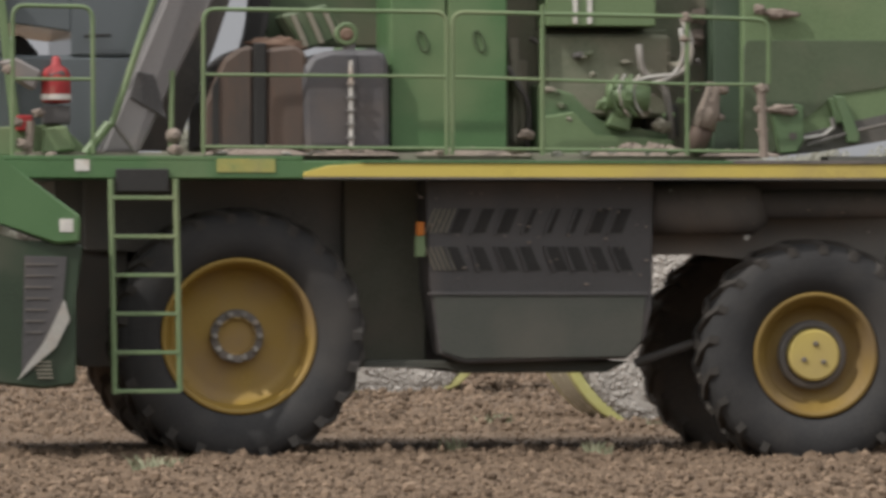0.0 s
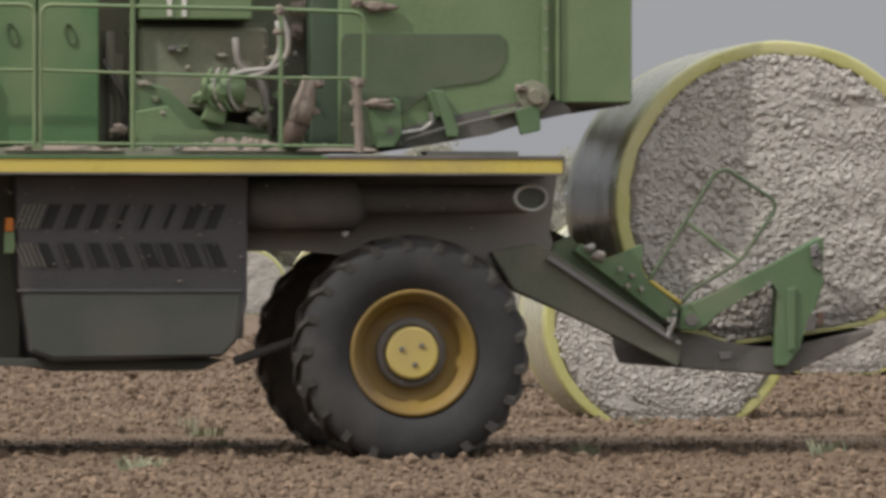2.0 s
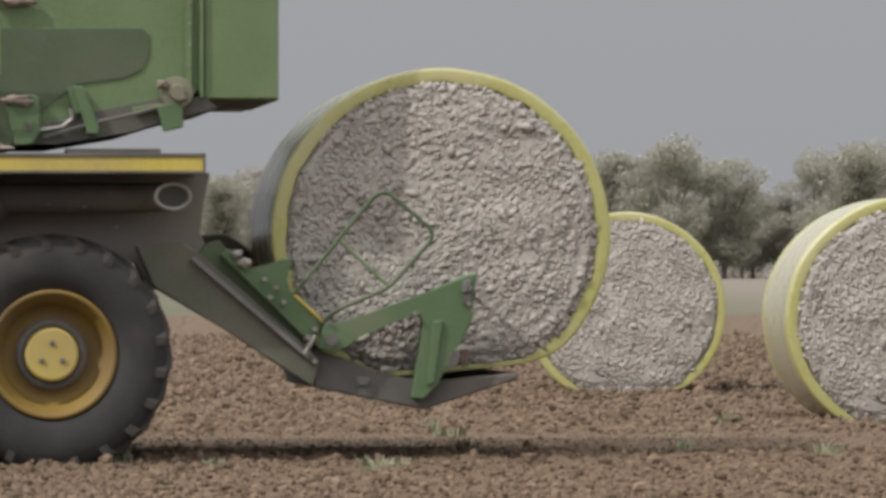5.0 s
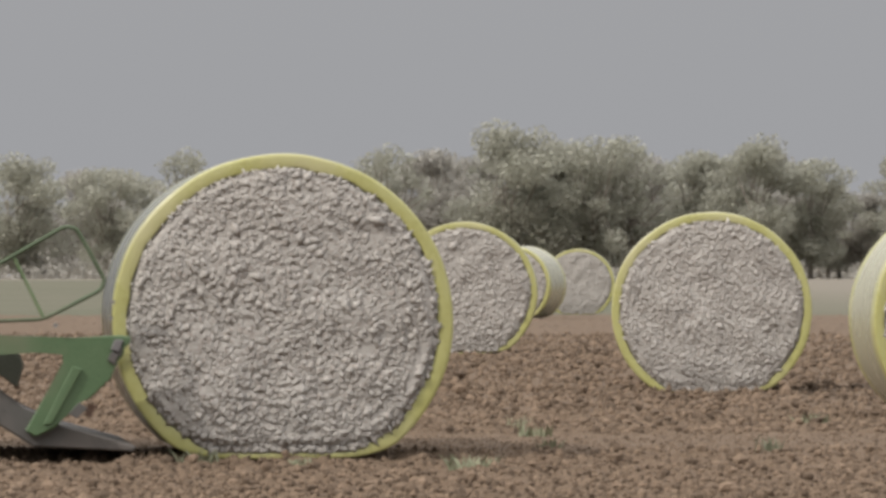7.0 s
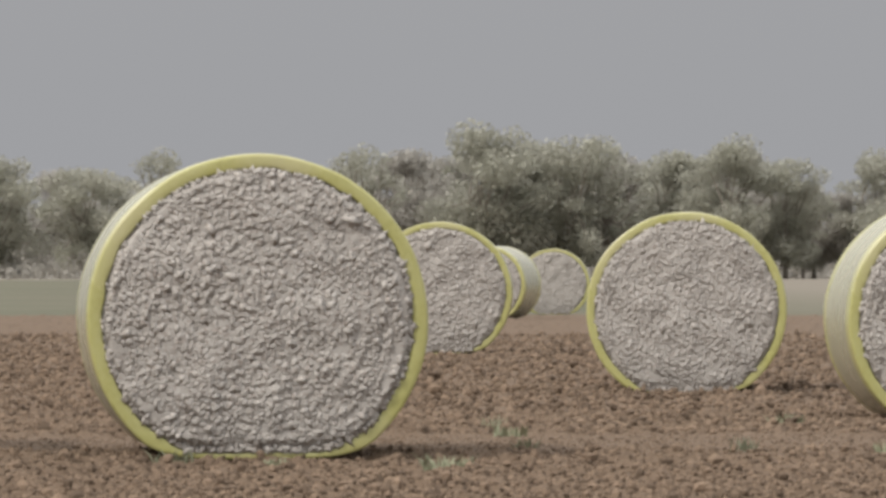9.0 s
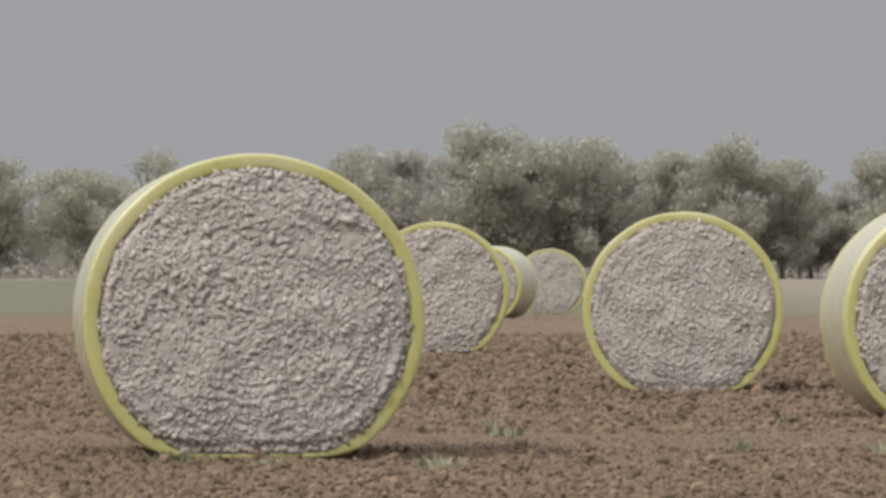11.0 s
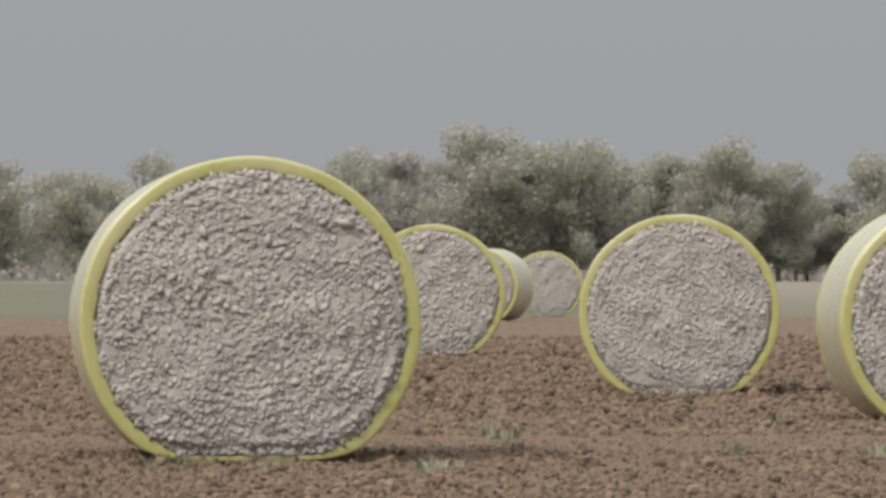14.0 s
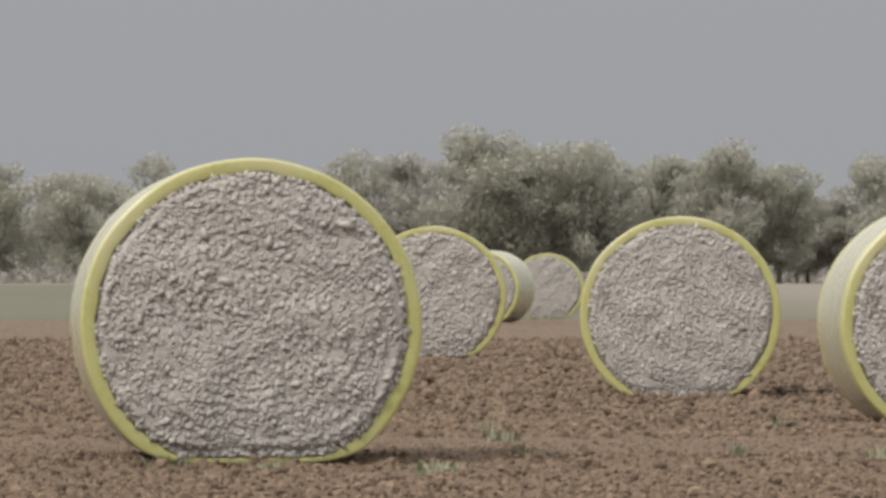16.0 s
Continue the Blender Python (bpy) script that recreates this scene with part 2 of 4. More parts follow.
def prism(points, y0, y1, bevel=0.008, bm=None):
    """An upright plate or block: an outline in (x, z), from depth y0 to y1."""
    bm = bm or bmesh.new()
    area = sum(a[0] * b[1] - b[0] * a[1] for a, b in zip(points, points[1:] + points[:1]))
    if area < 0:
        points = points[::-1]
    fore = [bm.verts.new((x, y0, z)) for x, z in points]
    back = [bm.verts.new((x, y1, z)) for x, z in points]
    f = [bm.faces.new(fore), bm.faces.new(back[::-1])]
    for k in range(len(points)):
        j = (k + 1) % len(points)
        f.append(bm.faces.new((fore[j], fore[k], back[k], back[j])))
    if bevel:
        bmesh.ops.bevel(bm, geom=list({e for q in f for e in q.edges}), offset=bevel, segments=1, affect="EDGES", clamp_overlap=True)
    return bm


def tube(points, r, sides=8, bm=None, closed=False):
    """A round bar along points."""
    bm = bm or bmesh.new()
    pts = [Vector(p) for p in points]
    n = len(pts)
    rings = []
    for k, p in enumerate(pts):
        a = pts[(k - 1) % n] if closed or k else pts[0]
        c = pts[(k + 1) % n] if closed or k < n - 1 else pts[-1]
        t = (c - a).normalized()
        side = t.cross(Vector((0, 1, 0)))
        side = side.normalized() if side.length > 1e-3 else Vector((1, 0, 0))
        up = side.cross(t).normalized()
        rad = r[k] if isinstance(r, (list, tuple)) else r
        rings.append([bm.verts.new(p + rad * (math.cos(q) * side + math.sin(q) * up)) for q in (2 * math.pi * i / sides for i in range(sides))])
    for k in range(n if closed else n - 1):
        a, c = rings[k], rings[(k + 1) % n]
        for i in range(sides):
            j = (i + 1) % sides
            bm.faces.new((a[i], a[j], c[j], c[i]))
    if not closed:
        bm.faces.new(rings[0][::-1])
        bm.faces.new(rings[-1])
    bmesh.ops.recalc_face_normals(bm, faces=bm.faces)
    return bm


def rounded(points, r, steps=4):
    """Points of an open line with its inner corners rounded."""
    pts = [Vector(p) for p in points]
    out = [pts[0]]
    for a, b, c in zip(pts, pts[1:], pts[2:]):
        d = min(r, (a - b).length * 0.45, (c - b).length * 0.45)
        p, q = b + (a - b).normalized() * d, b + (c - b).normalized() * d
        for k in range(steps + 1):
            t = k / steps
            out.append(p * (1 - t) ** 2 + b * 2 * t * (1 - t) + q * t * t)
    return out + [pts[-1]]


def lathe(profile, sides=48, bm=None, cx=0.0, cz=0.0, caps=True, loop=False):
    """A turned body about the y axis: profile of (radius, y)."""
    bm = bm or bmesh.new()
    rings = [[bm.verts.new((cx + r * math.cos(2 * math.pi * i / sides), y, cz + r * math.sin(2 * math.pi * i / sides))) for i in range(sides)] for r, y in profile]
    for a, c in zip(rings, rings[1:] + rings[:1] if loop else rings[1:]):
        for i in range(sides):
            j = (i + 1) % sides
            bm.faces.new((a[i], c[i], c[j], a[j]))
    if caps and not loop:
        bm.faces.new(rings[0])
        bm.faces.new(rings[-1][::-1])
    bmesh.ops.recalc_face_normals(bm, faces=bm.faces)
    return bm


def value_noise(x, y, seed):
    """Smooth noise of arrays of places, 0 to 1."""
    xi, yi = np.floor(x).astype(np.int64), np.floor(y).astype(np.int64)
    fx, fy = x - xi, y - yi
    fx, fy = fx * fx * (3 - 2 * fx), fy * fy * (3 - 2 * fy)

    def h(a, b):
        v = (a * 374761393 + b * 668265263 + seed * 982451653) & 0xFFFFFFFF
        v = ((v ^ (v >> 13)) * 1274126177) & 0xFFFFFFFF
        return ((v ^ (v >> 16)) & 0xFFFF) / 65535.0

    return (h(xi, yi) * (1 - fx) + h(xi + 1, yi) * fx) * (1 - fy) + (h(xi, yi + 1) * (1 - fx) + h(xi + 1, yi + 1) * fx) * fy


# ---- ground ----
def ground_level(y):
    """The land rises a little beyond the ploughed field and along the strip where the machine drives, and lies lower before it."""
    strip = np.clip((y - 47.8) / 1.0, 0, 1) * np.clip((62.0 - y) / 6.0, 0, 1)
    return np.clip((y - 230.0) / 260.0, 0, 1) * 1.0 - 0.13 * np.exp(-(((y - 73.0) / 13.0) ** 2) / 2) + 0.062 * strip - 0.035 * np.clip((47.6 - y) / 1.2, 0, 1)


def field_relief(x, y):
    """Lumps of the ploughed soil; the strip that the machine rolls over is pressed flatter."""
    lump = value_noise(x / 0.55, y / 0.8, 1) * 0.03 + value_noise(x / 0.16, y / 0.2, 2) * 0.036 + value_noise(x / 0.075, y / 0.09, 3) * 0.044
    lump += 0.06 * np.maximum(value_noise(x / 0.11, y / 0.13, 4) - 0.62, 0) / 0.38
    track = np.clip((y - 48.3) / 0.5, 0, 1) * np.clip((55.0 - y) / 1.5, 0, 1)
    return lump * (1 - 0.82 * track) + 0.046 * track - 0.065


def make_ground():
    bearing = np.radians(np.concatenate([np.arange(-180, -2, 8.0), np.arange(-2, 0.6, 0.4), np.arange(0.6, 12.0, 0.042), np.arange(12.0, 16, 0.4), np.arange(16, 180, 8.0)]))
    reach = np.concatenate([[0.3, 5, 15, 30, 36], 38 * np.exp(np.arange(0, 0.62, 0.0011)), 71 * np.exp(np.arange(0, 1.15, 0.008)), 226 * np.exp(np.arange(0.02, 2.9, 0.08))])
    r, b = np.meshgrid(reach, bearing, indexing="ij")
    x, y = r * np.sin(b), r * np.cos(b)
    z = np.zeros_like(x)
    near = (r > 37) & (r < 225)
    z += np.where(near, field_relief(x, y), -0.02) + ground_level(y)
    verts = np.stack([x, y, z], -1).reshape(-1, 3)
    n, k = len(bearing), len(reach)
    i = np.arange(k - 1)[:, None] * n
    j = np.arange(n)[None, :]
    j2 = (j + 1) % n
    faces = np.stack([i + j, i + j2, i + n + j2, i + n + j], -1).reshape(-1, 4).tolist()
    faces.append(list(range(n))[::-1])
    ob = new("ground", from_arrays("ground", verts.tolist(), faces, GROUND))
    tagged(ob, "ploughed dry brown field with a grass strip beyond", "ground", kind="structure")


def make_clods():
    rng = np.random.default_rng(5)

    def stones(solid, far, size):
        """Many uneven lumps of one coarse solid, strewn over the field."""
        base = np.array([v[:] for v in solid[0]])
        n, k = len(far), len(base)
        turn = np.radians(rng.uniform(0.7, 11.9, n))
        x, y = far * np.sin(turn), far * np.cos(turn)
        # smaller crumbs where the wheels have rolled
        size = np.where((y > 49.0) & (y < 54.5), size * 0.38, size)
        v = base[None] * (1 + rng.uniform(-0.26, 0.26, (n, k, 1))) * (size[:, None] * rng.uniform(0.7, 1.3, (n, 3)))[:, None, :]
        a = rng.uniform(0, 6.28, (n, 1))
        v = np.stack([v[..., 0] * np.cos(a) - v[..., 1] * np.sin(a) + x[:, None], v[..., 0] * np.sin(a) + v[..., 1] * np.cos(a) + y[:, None],
                      v[..., 2] + (ground_level(y) + field_relief(x, y) + size * 0.35)[:, None]], -1)
        f = np.array(solid[1])[None] + (np.arange(n) * k)[:, None, None]
        return v.reshape(-1, 3), f.reshape(-1, 3)

    bm = bmesh.new()
    bmesh.ops.create_icosphere(bm, subdivisions=1, radius=1)
    ico = ([v.co.copy() for v in bm.verts], [[v.index for v in f.verts] for f in bm.faces])
    bm.free()
    octa = ([(1, 0, 0), (0, 1, 0), (-1, 0, 0), (0, -1, 0), (0, 0, 1.1), (0, 0, -0.9)], [(i, (i + 1) % 4, 4) for i in range(4)] + [((i + 1) % 4, i, 5) for i in range(4)])
    far = 38.5 * np.exp(rng.random(36000) ** 1.5 * 1.1)
    big = stones(ico, far, np.clip(rng.lognormal(-4.1, 0.42, len(far)), 0.011, 0.05) * (far / 44.0) ** 0.7)
    far = 38.5 * np.exp(rng.random(74000) ** 1.35 * 1.35)
    small = stones(octa, far, np.clip(rng.lognormal(-4.45, 0.4, len(far)), 0.007, 0.03) * (far / 44.0) ** 0.8)
    verts = np.concatenate([big[0], small[0]])
    faces = np.concatenate([big[1], small[1] + len(big[0])])
    ob = new("soil_clods", from_arrays("soil_clods", verts.tolist(), faces.tolist(), SOIL))
    tagged(ob, "loose dry brown soil clods on the ploughed field", "soil clods", kind="stuff")


# ---- cotton bales ----
RADIUS, FLAT, LENGTH = 1.215, 1.04, 2.44


def bale_radius(a, foot=FLAT):
    """The outline of a bale by angle from straight down: round, with a flat foot."""
    c = math.cos(a)
    flat = foot / c if c > 0.3 else 9.0
    r = RADIUS * (1 + 0.018 * math.sin(a) ** 2 - 0.012 * math.cos(a) ** 2)
    k = 0.17
    h = max(k - abs(r - flat), 0) / k
    return min(r, flat) - h * h * k * 0.25


def bale_meshes(seed, rings, sides, tufts, tuck=0.78, flat=FLAT):
    """The wrap and one cotton face of a bale, whose axis is y and whose middle is the origin."""
    rng = random.Random(seed)
    off = Vector((rng.uniform(0, 50), rng.uniform(0, 50), 0))
    angle = [2 * math.pi * i / sides for i in range(sides)]
    outline = [bale_radius(a, flat) for a in angle]
    verts, faces = [], []
    lap = 0.106
    stations = [(0.014, -lap), (0.002, -lap + 0.003), (0.0, -lap + 0.012), (-0.003, -0.06), (0.0, -0.022), (0.002, -0.008), (0.009, -0.001), (0.02, 0.0), (0.08, 0.0), (0.25, 0.0), (0.3, 0.006), (0.34, 0.0), (0.8, 0.004), (1.22, 0.0)]
    stations += [(LENGTH - y, d) for y, d in stations[-2::-1]]
    for y, d in stations:
        for i, a in enumerate(angle):
            w = 0.008 * noise.noise(Vector((3 * math.cos(a), 3 * math.sin(a), y * 1.3)) + off)
            fold = 0.014 * noise.noise(Vector((9 * math.cos(a), 9 * math.sin(a), 1)) + off) if d < -0.05 else 0
            foot = min(max((math.cos(a) - 0.78) / 0.10, 0), 1) if d < 0 else 0
            r = outline[i] + d * (1 - tuck * foot) + w + fold * (1 - foot)
            verts.append((-math.sin(a) * r, y - LENGTH / 2, -math.cos(a) * r))
    for k in range(len(stations) - 1):
        for i in range(sides):
            j = (i + 1) % sides
            faces.append((k * sides + i, k * sides + j, (k + 1) * sides + j, (k + 1) * sides + i))
    wrap = from_arrays("wrap", verts, faces, WRAP, True)
    return wrap, cotton_face(seed, off, rings, sides, tufts, tuck, flat)


def cotton_face(seed, off, rings, sides, tufts, tuck, flat):
    """The raw end of a bale: a bulging bed of lint with tufts lying in rings round the middle."""
    rng = np.random.default_rng(seed)

    def bulge(x, z, q, a):
        foot = min(max((math.cos(a) - 0.78) / 0.10, 0), 1)
        edge = min(max((q - 0.90) / 0.05, 0), 1)
        d = 0.018 + 0.02 * noise.noise(Vector((x * 3, z * 3, 0)) + off) + 0.026 * (1 - q * q)
        d += 0.007 * noise.noise(Vector((math.hypot(x, z) * 26, 5 * math.sin(a), 5 * math.cos(a))) + off) * min(1, q * 3)
        return d - 0.075 * edge * (1 - tuck * foot)

    verts, faces = [(0, -0.044, 0)], []
    for k in range(1, rings + 1):
        q = k / rings
        for i in range(sides):
            a = 2 * math.pi * i / sides
            r = (bale_radius(a, flat) - 0.035) * q
            x, z = -math.sin(a) * r, -math.cos(a) * r
            d = bulge(x, z, q, a) + 0.009 * noise.noise(Vector((x * 26, z * 26, 9)) + off)
            verts.append((x, -d if k < rings else 0.05, z))
    for i in range(sides):
        faces.append((0, 1 + i, 1 + (i + 1) % sides))
    for k in range(rings - 1):
        for i in range(sides):
            j = (i + 1) % sides
            a, c = 1 + k * sides, 1 + (k + 1) * sides
            faces.append((a + i, c + i, c + j, a + j))
    ball = np.array([(1, 0, 0), (0, 1, 0), (-1, 0, 0), (0, -1, 0), (0, 0, 1), (0, 0, -1)], float)
    ball_faces = np.array([(i, (i + 1) % 4, 4) for i in range(4)] + [((i + 1) % 4, i, 5) for i in range(4)])
    grow = (17000 / max(tufts, 1)) ** 0.35
    for _ in range(tufts):
        a, q = rng.uniform(0, 2 * math.pi), math.sqrt(rng.random())
        foot = min(max((math.cos(a) - 0.78) / 0.10, 0), 1)
        r = (bale_radius(a, flat) - 0.110 + 0.10 * tuck * foot) * q
        x, z = -math.sin(a) * r, -math.cos(a) * r
        # bare hollows between the wound layers
        gap = noise.noise(Vector((r * 17, 4 * math.sin(a), 4 * math.cos(a))) + off) + 0.7 * noise.noise(Vector((x * 9, 4, z * 9)) + off)
        if gap < -0.32 - 0.25 * rng.random():
            continue
        out = 0.20 + 0.24 * q * q
        s = 0.0138 * grow * rng.lognormal(0, 0.34)
        shape = np.array([s * rng.uniform(0.9, 2.0), s * rng.uniform(0.7, 1.3) * out, s * rng.uniform(0.65, 1.05)])
        v = ball * (1 + rng.uniform(-0.34, 0.34, (len(ball), 1))) * shape
        # long side along the ring, with some disorder
        t = -a + rng.normal() * 0.55 + (math.pi / 2 if rng.random() < 0.18 else 0)
        ct, st = math.cos(t), math.sin(t)
        y = -max(bulge(x, z, r / (bale_radius(a, flat) - 0.035), a), 0.006) - s * rng.uniform(-0.6, 0.7) * out
        base = len(verts)
        verts += [(x + p[0] * ct + p[2] * st, y + p[1], z + p[0] * st * -1 + p[2] * ct) for p in v.tolist()]
        faces += (ball_faces + base).tolist()
    return from_arrays("cotton_face", verts, faces, COTTON, True)


def make_bale(meshes, back, label, m):
    bale = new("cotton_bale")
    bale.matrix_basis = m
    wrap = new("wrap", meshes[0])
    wrap.parent = bale
    tagged(wrap, "yellow plastic film wrap")
    for y, turn in ((-LENGTH / 2, 0), (LENGTH / 2, 180)):
        f = new("cotton_face", meshes[1] if y < 0 else back)
        f.parent = bale
        f.matrix_basis = pose(0, y, 0, 0, 0, turn)
        tagged(f, "rough off-white raw cotton end")
    return tagged(bale, label, "cotton bale", "round cotton bales in the field")


def make_bales():
    fine = bale_meshes(1, 60, 320, 18000, 0.6, 1.005)
    mid = bale_meshes(2, 50, 260, 13500)
    low = bale_meshes(3, 36, 160, 5500)
    back = bale_meshes(4, 24, 96, 0)[1]
    h = FLAT
    make_bale(mid, back, "round bale of white cotton in yellow wrap standing on brown soil", pose(10.35, 81 + 1.2, h - 0.13, 0, 0, -7))
    make_bale(mid, back, "round bale of white cotton in yellow wrap on the ploughed field", pose(10.95, 64 + 1.2, h - 0.14, 0, 0, -2.5))
    make_bale(low, back, "round cotton bale in yellow wrap behind the others", pose(10.0, 112 + 1.2, h, 0, 0, -6))
    make_bale(low, back, "round cotton bale in yellow wrap turned a little aside", pose(19.6, 202 + 1.2, h, 0, 0, -18))
    make_bale(low, back, "far round cotton bale in yellow wrap on the field", pose(23.9, 225 + 1.2, h, 0, 0, -7))
    make_bale(mid, back, "round bale of white cotton in yellow wrap farther back", pose(17.8, 90 + 1.2, h - 0.05, 0, 0, -6))
    return make_bale(fine, back, "freshly wrapped round cotton bale set down by the harvester", pose(2.90, 47.81 + 1.22, h))


# ---- trees ----
def leaf_cloud(rng, blobs, per, leaf):
    """Many small leaves gathered in clumps (x, y, z, rx, rz)."""
    verts, faces = [], []
    for bx, by, bz, rx, rz in blobs:
        for _ in range(int(per * rx * rz)):
            d = rng.normal(size=3)
            d = d / np.linalg.norm(d) * rng.random() ** 0.4
            c = np.array([bx + d[0] * rx, by + d[1] * rx, bz + d[2] * rz])
            a, b = rng.normal(size=3), rng.normal(size=3)
            a = a / np.linalg.norm(a)
            b = np.cross(a, b)
            b = b / np.linalg.norm(b)
            s = leaf * rng.uniform(0.5, 1.3)
            k = len(verts)
            verts += [tuple(c + s * a), tuple(c - 0.6 * s * a + 0.6 * s * b), tuple(c - 0.6 * s * a - 0.6 * s * b)]
            faces.append((k, k + 1, k + 2))
    return verts, faces


def tree_meshes(seed, height, width, sparse, mat):
    rng = np.random.default_rng(seed)
    bm = bmesh.new()
    trunk_top = height * 0.5
    line = [(0.25 * k * rng.normal() * 0.5, 0.2 * rng.normal() * k * 0.3, trunk_top * k / 5) for k in range(6)]
    tube(line, [0.32 - 0.035 * k for k in range(6)], 8, bm)
    blobs = []
    for k in range(34):
        a, q = rng.uniform(0, 6.28), rng.uniform(0.15, 0.85)
        z = height * rng.uniform(0.12, 0.92)
        reach = width * 0.6 * q * math.sqrt(max(0.15, 1 - ((z / height - 0.55) / 0.48) ** 2))
        tip = (reach * math.cos(a), reach * math.sin(a), z)
        start = line[2 + k % 4]
        mid = tuple(0.5 * (p + q2) + rng.normal() * 0.3 for p, q2 in zip(start, tip))
        tube([start, mid, tip], [0.13, 0.08, 0.03], 5, bm)
        s = width * rng.uniform(0.10, 0.19) * (0.72 if sparse else 1.0)
        blobs.append((*tip, s * 1.25, s * rng.uniform(0.7, 1.0)))
    blobs.append((0, 0, height * 0.88, width * 0.2, height * 0.11))
    if not sparse:
        blobs.append((0, 0, height * 0.40, width * 0.34, height * 0.26))
    v, f = leaf_cloud(rng, blobs, 100 if sparse else 118, 0.24)
    return mesh_of("trunk", bm, BARK), from_arrays("crown", v, f, mat)


def make_trees():
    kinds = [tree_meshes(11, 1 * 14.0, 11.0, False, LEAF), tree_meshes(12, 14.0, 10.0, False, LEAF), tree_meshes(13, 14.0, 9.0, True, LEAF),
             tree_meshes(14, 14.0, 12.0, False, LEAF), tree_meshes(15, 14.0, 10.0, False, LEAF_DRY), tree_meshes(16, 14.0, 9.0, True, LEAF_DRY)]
    labels = ["leafy grey-green gum tree at the field edge"] * 2 + ["thin-crowned gum tree with gaps between the leaves"] + ["broad leafy gum tree in the tree line"] + ["dry brownish tree in the tree line"] * 2
    # x, y, height, kind
    west = [(8, 650, 11.2, 0), (13.5, 640, 10.6, 3), (19, 655, 10.0, 4), (21.5, 630, 9.9, 1), (25, 660, 9.2, 3), (29.5, 640, 11.8, 2), (33, 655, 10.0, 4), (37, 650, 9.6, 1),
            (41, 640, 9.4, 0), (45, 650, 10.4, 5), (49, 640, 12.2, 2), (53.5, 650, 11.9, 4), (57, 660, 11.6, 5), (61, 640, 13.4, 3), (65.5, 650, 12.6, 0), (69, 640, 12.9, 1)]
    east = [(73, 645, 13.0, 2), (76.5, 655, 11.4, 4), (80, 650, 11.8, 0), (84.5, 640, 12.2, 3), (88, 655, 12.0, 4), (91, 645, 11.0, 1), (95.5, 690, 8.4, 5), (99, 680, 8.8, 5),
            (103, 640, 12.4, 0), (107, 650, 12.9, 2), (111.5, 640, 12.2, 3), (116, 655, 11.2, 4), (120, 650, 11.6, 1), (125, 645, 12.0, 0), (130, 650, 11.4, 3), (136, 650, 11.8, 1)]
    rows = west + east
    # a second row stands behind, between the trees of the first
    rows += [(0.5 * (a[0] + b[0]), 676, 0.94 * min(a[2], b[2]), (3, 4, 1, 4)[k % 4]) for k, (a, b) in enumerate(zip(rows[8:28], rows[9:29]))]
    rng = random.Random(3)
    made = {}
    for x, y, h, k in rows:
        s = h / 12.65
        if k not in made:
            t = new("tree")
            for name, me in zip(("trunk", "crown"), kinds[k]):
                ob = new(name, me)
                ob.parent = t
            made[k] = tagged(t, labels[k], "tree", "trees of the far tree line")
            t.matrix_basis = pose(x, y, 0.9, 0, 0, rng.uniform(0, 360))
            t.scale = (s, s, s)
        else:
            t = copy_thing(made[k], pose(x, y, 0.9, 0, 0, rng.uniform(0, 360)))
            t.scale = (s, s, s)
    g = np.random.default_rng(9)
    blobs = [(g.uniform(-10, 150), g.uniform(690, 760), g.uniform(0.5, 8.2), g.uniform(1.6, 2.8), g.uniform(1.2, 2.4)) for _ in range(620)]
    blobs += [(g.uniform(-10, 150), g.uniform(615, 640), g.uniform(0.2, 2.2), g.uniform(1.2, 2.4), g.uniform(0.7, 1.5)) for _ in range(150)]
    v, f = leaf_cloud(g, blobs, 50, 0.32)
    tagged(new("far_woods", from_arrays("far_woods", v, f, LEAF_DRY)), "low dull undergrowth and woods behind the trees", "woods", kind="stuff")


def make_weeds():
    rng = random.Random(8)
    meshes = []
    for k in range(3):
        verts, faces = [], []
        for _ in range(34):
            a, lean, h = rng.uniform(0, 6.28), rng.uniform(0.15, 0.9), rng.uniform(0.04, 0.11)
            x, y = rng.uniform(-0.1, 0.1), rng.uniform(-0.06, 0.06)
            w = rng.uniform(0.004, 0.010)
            i = len(verts)
            dx, dy = math.cos(a) * lean, math.sin(a) * lean
            verts += [(x - w, y, 0), (x + w, y, 0), (x + dx * h * 0.4 + w, y + dy * h * 0.4, h * 0.6), (x + dx * h * 0.4 - w, y + dy * h * 0.4, h * 0.6), (x + dx * h, y + dy * h, h)]
            faces += [(i, i + 1, i + 2, i + 3), (i + 3, i + 2, i + 4)]
        meshes.append(from_arrays("weed", verts, faces, WEED))
    spots = [(4.16, 46.7, 0.9), (4.05, 46.9, 0.6), (4.28, 47.0, 0.6), (2.28, 47.6, 0.8), (5.52, 57.5, 1.0), (5.35, 54.0, 0.8), (6.55, 48.6, 0.8), (7.6, 48.4, 0.7), (9.4, 48.3, 0.8), (2.45, 48.2, 0.5), (3.0, 47.4, 0.5), (9.6, 58.0, 0.8), (5.0, 49.4, 0.6), (8.5, 60.0, 0.9)]
    for k, (x, y, s) in enumerate(spots):
        w = new("weed", meshes[k % 3])
        w.matrix_basis = pose(x, y, float(ground_level(y) + field_relief(np.array(x), np.array(y))) - 0.01, 0, 0, 70 * k)
        w.scale = (s * 1.7, s * 1.4, s * 1.7)
        tagged(w, "small dry green weed growing among the clods", "weed", "weeds on the field")


# ---- harvester ----
U = 1 / 243.5     # one unit of the side drawing, in metres
NEAR = 47.5       # how far the machine's near side passes


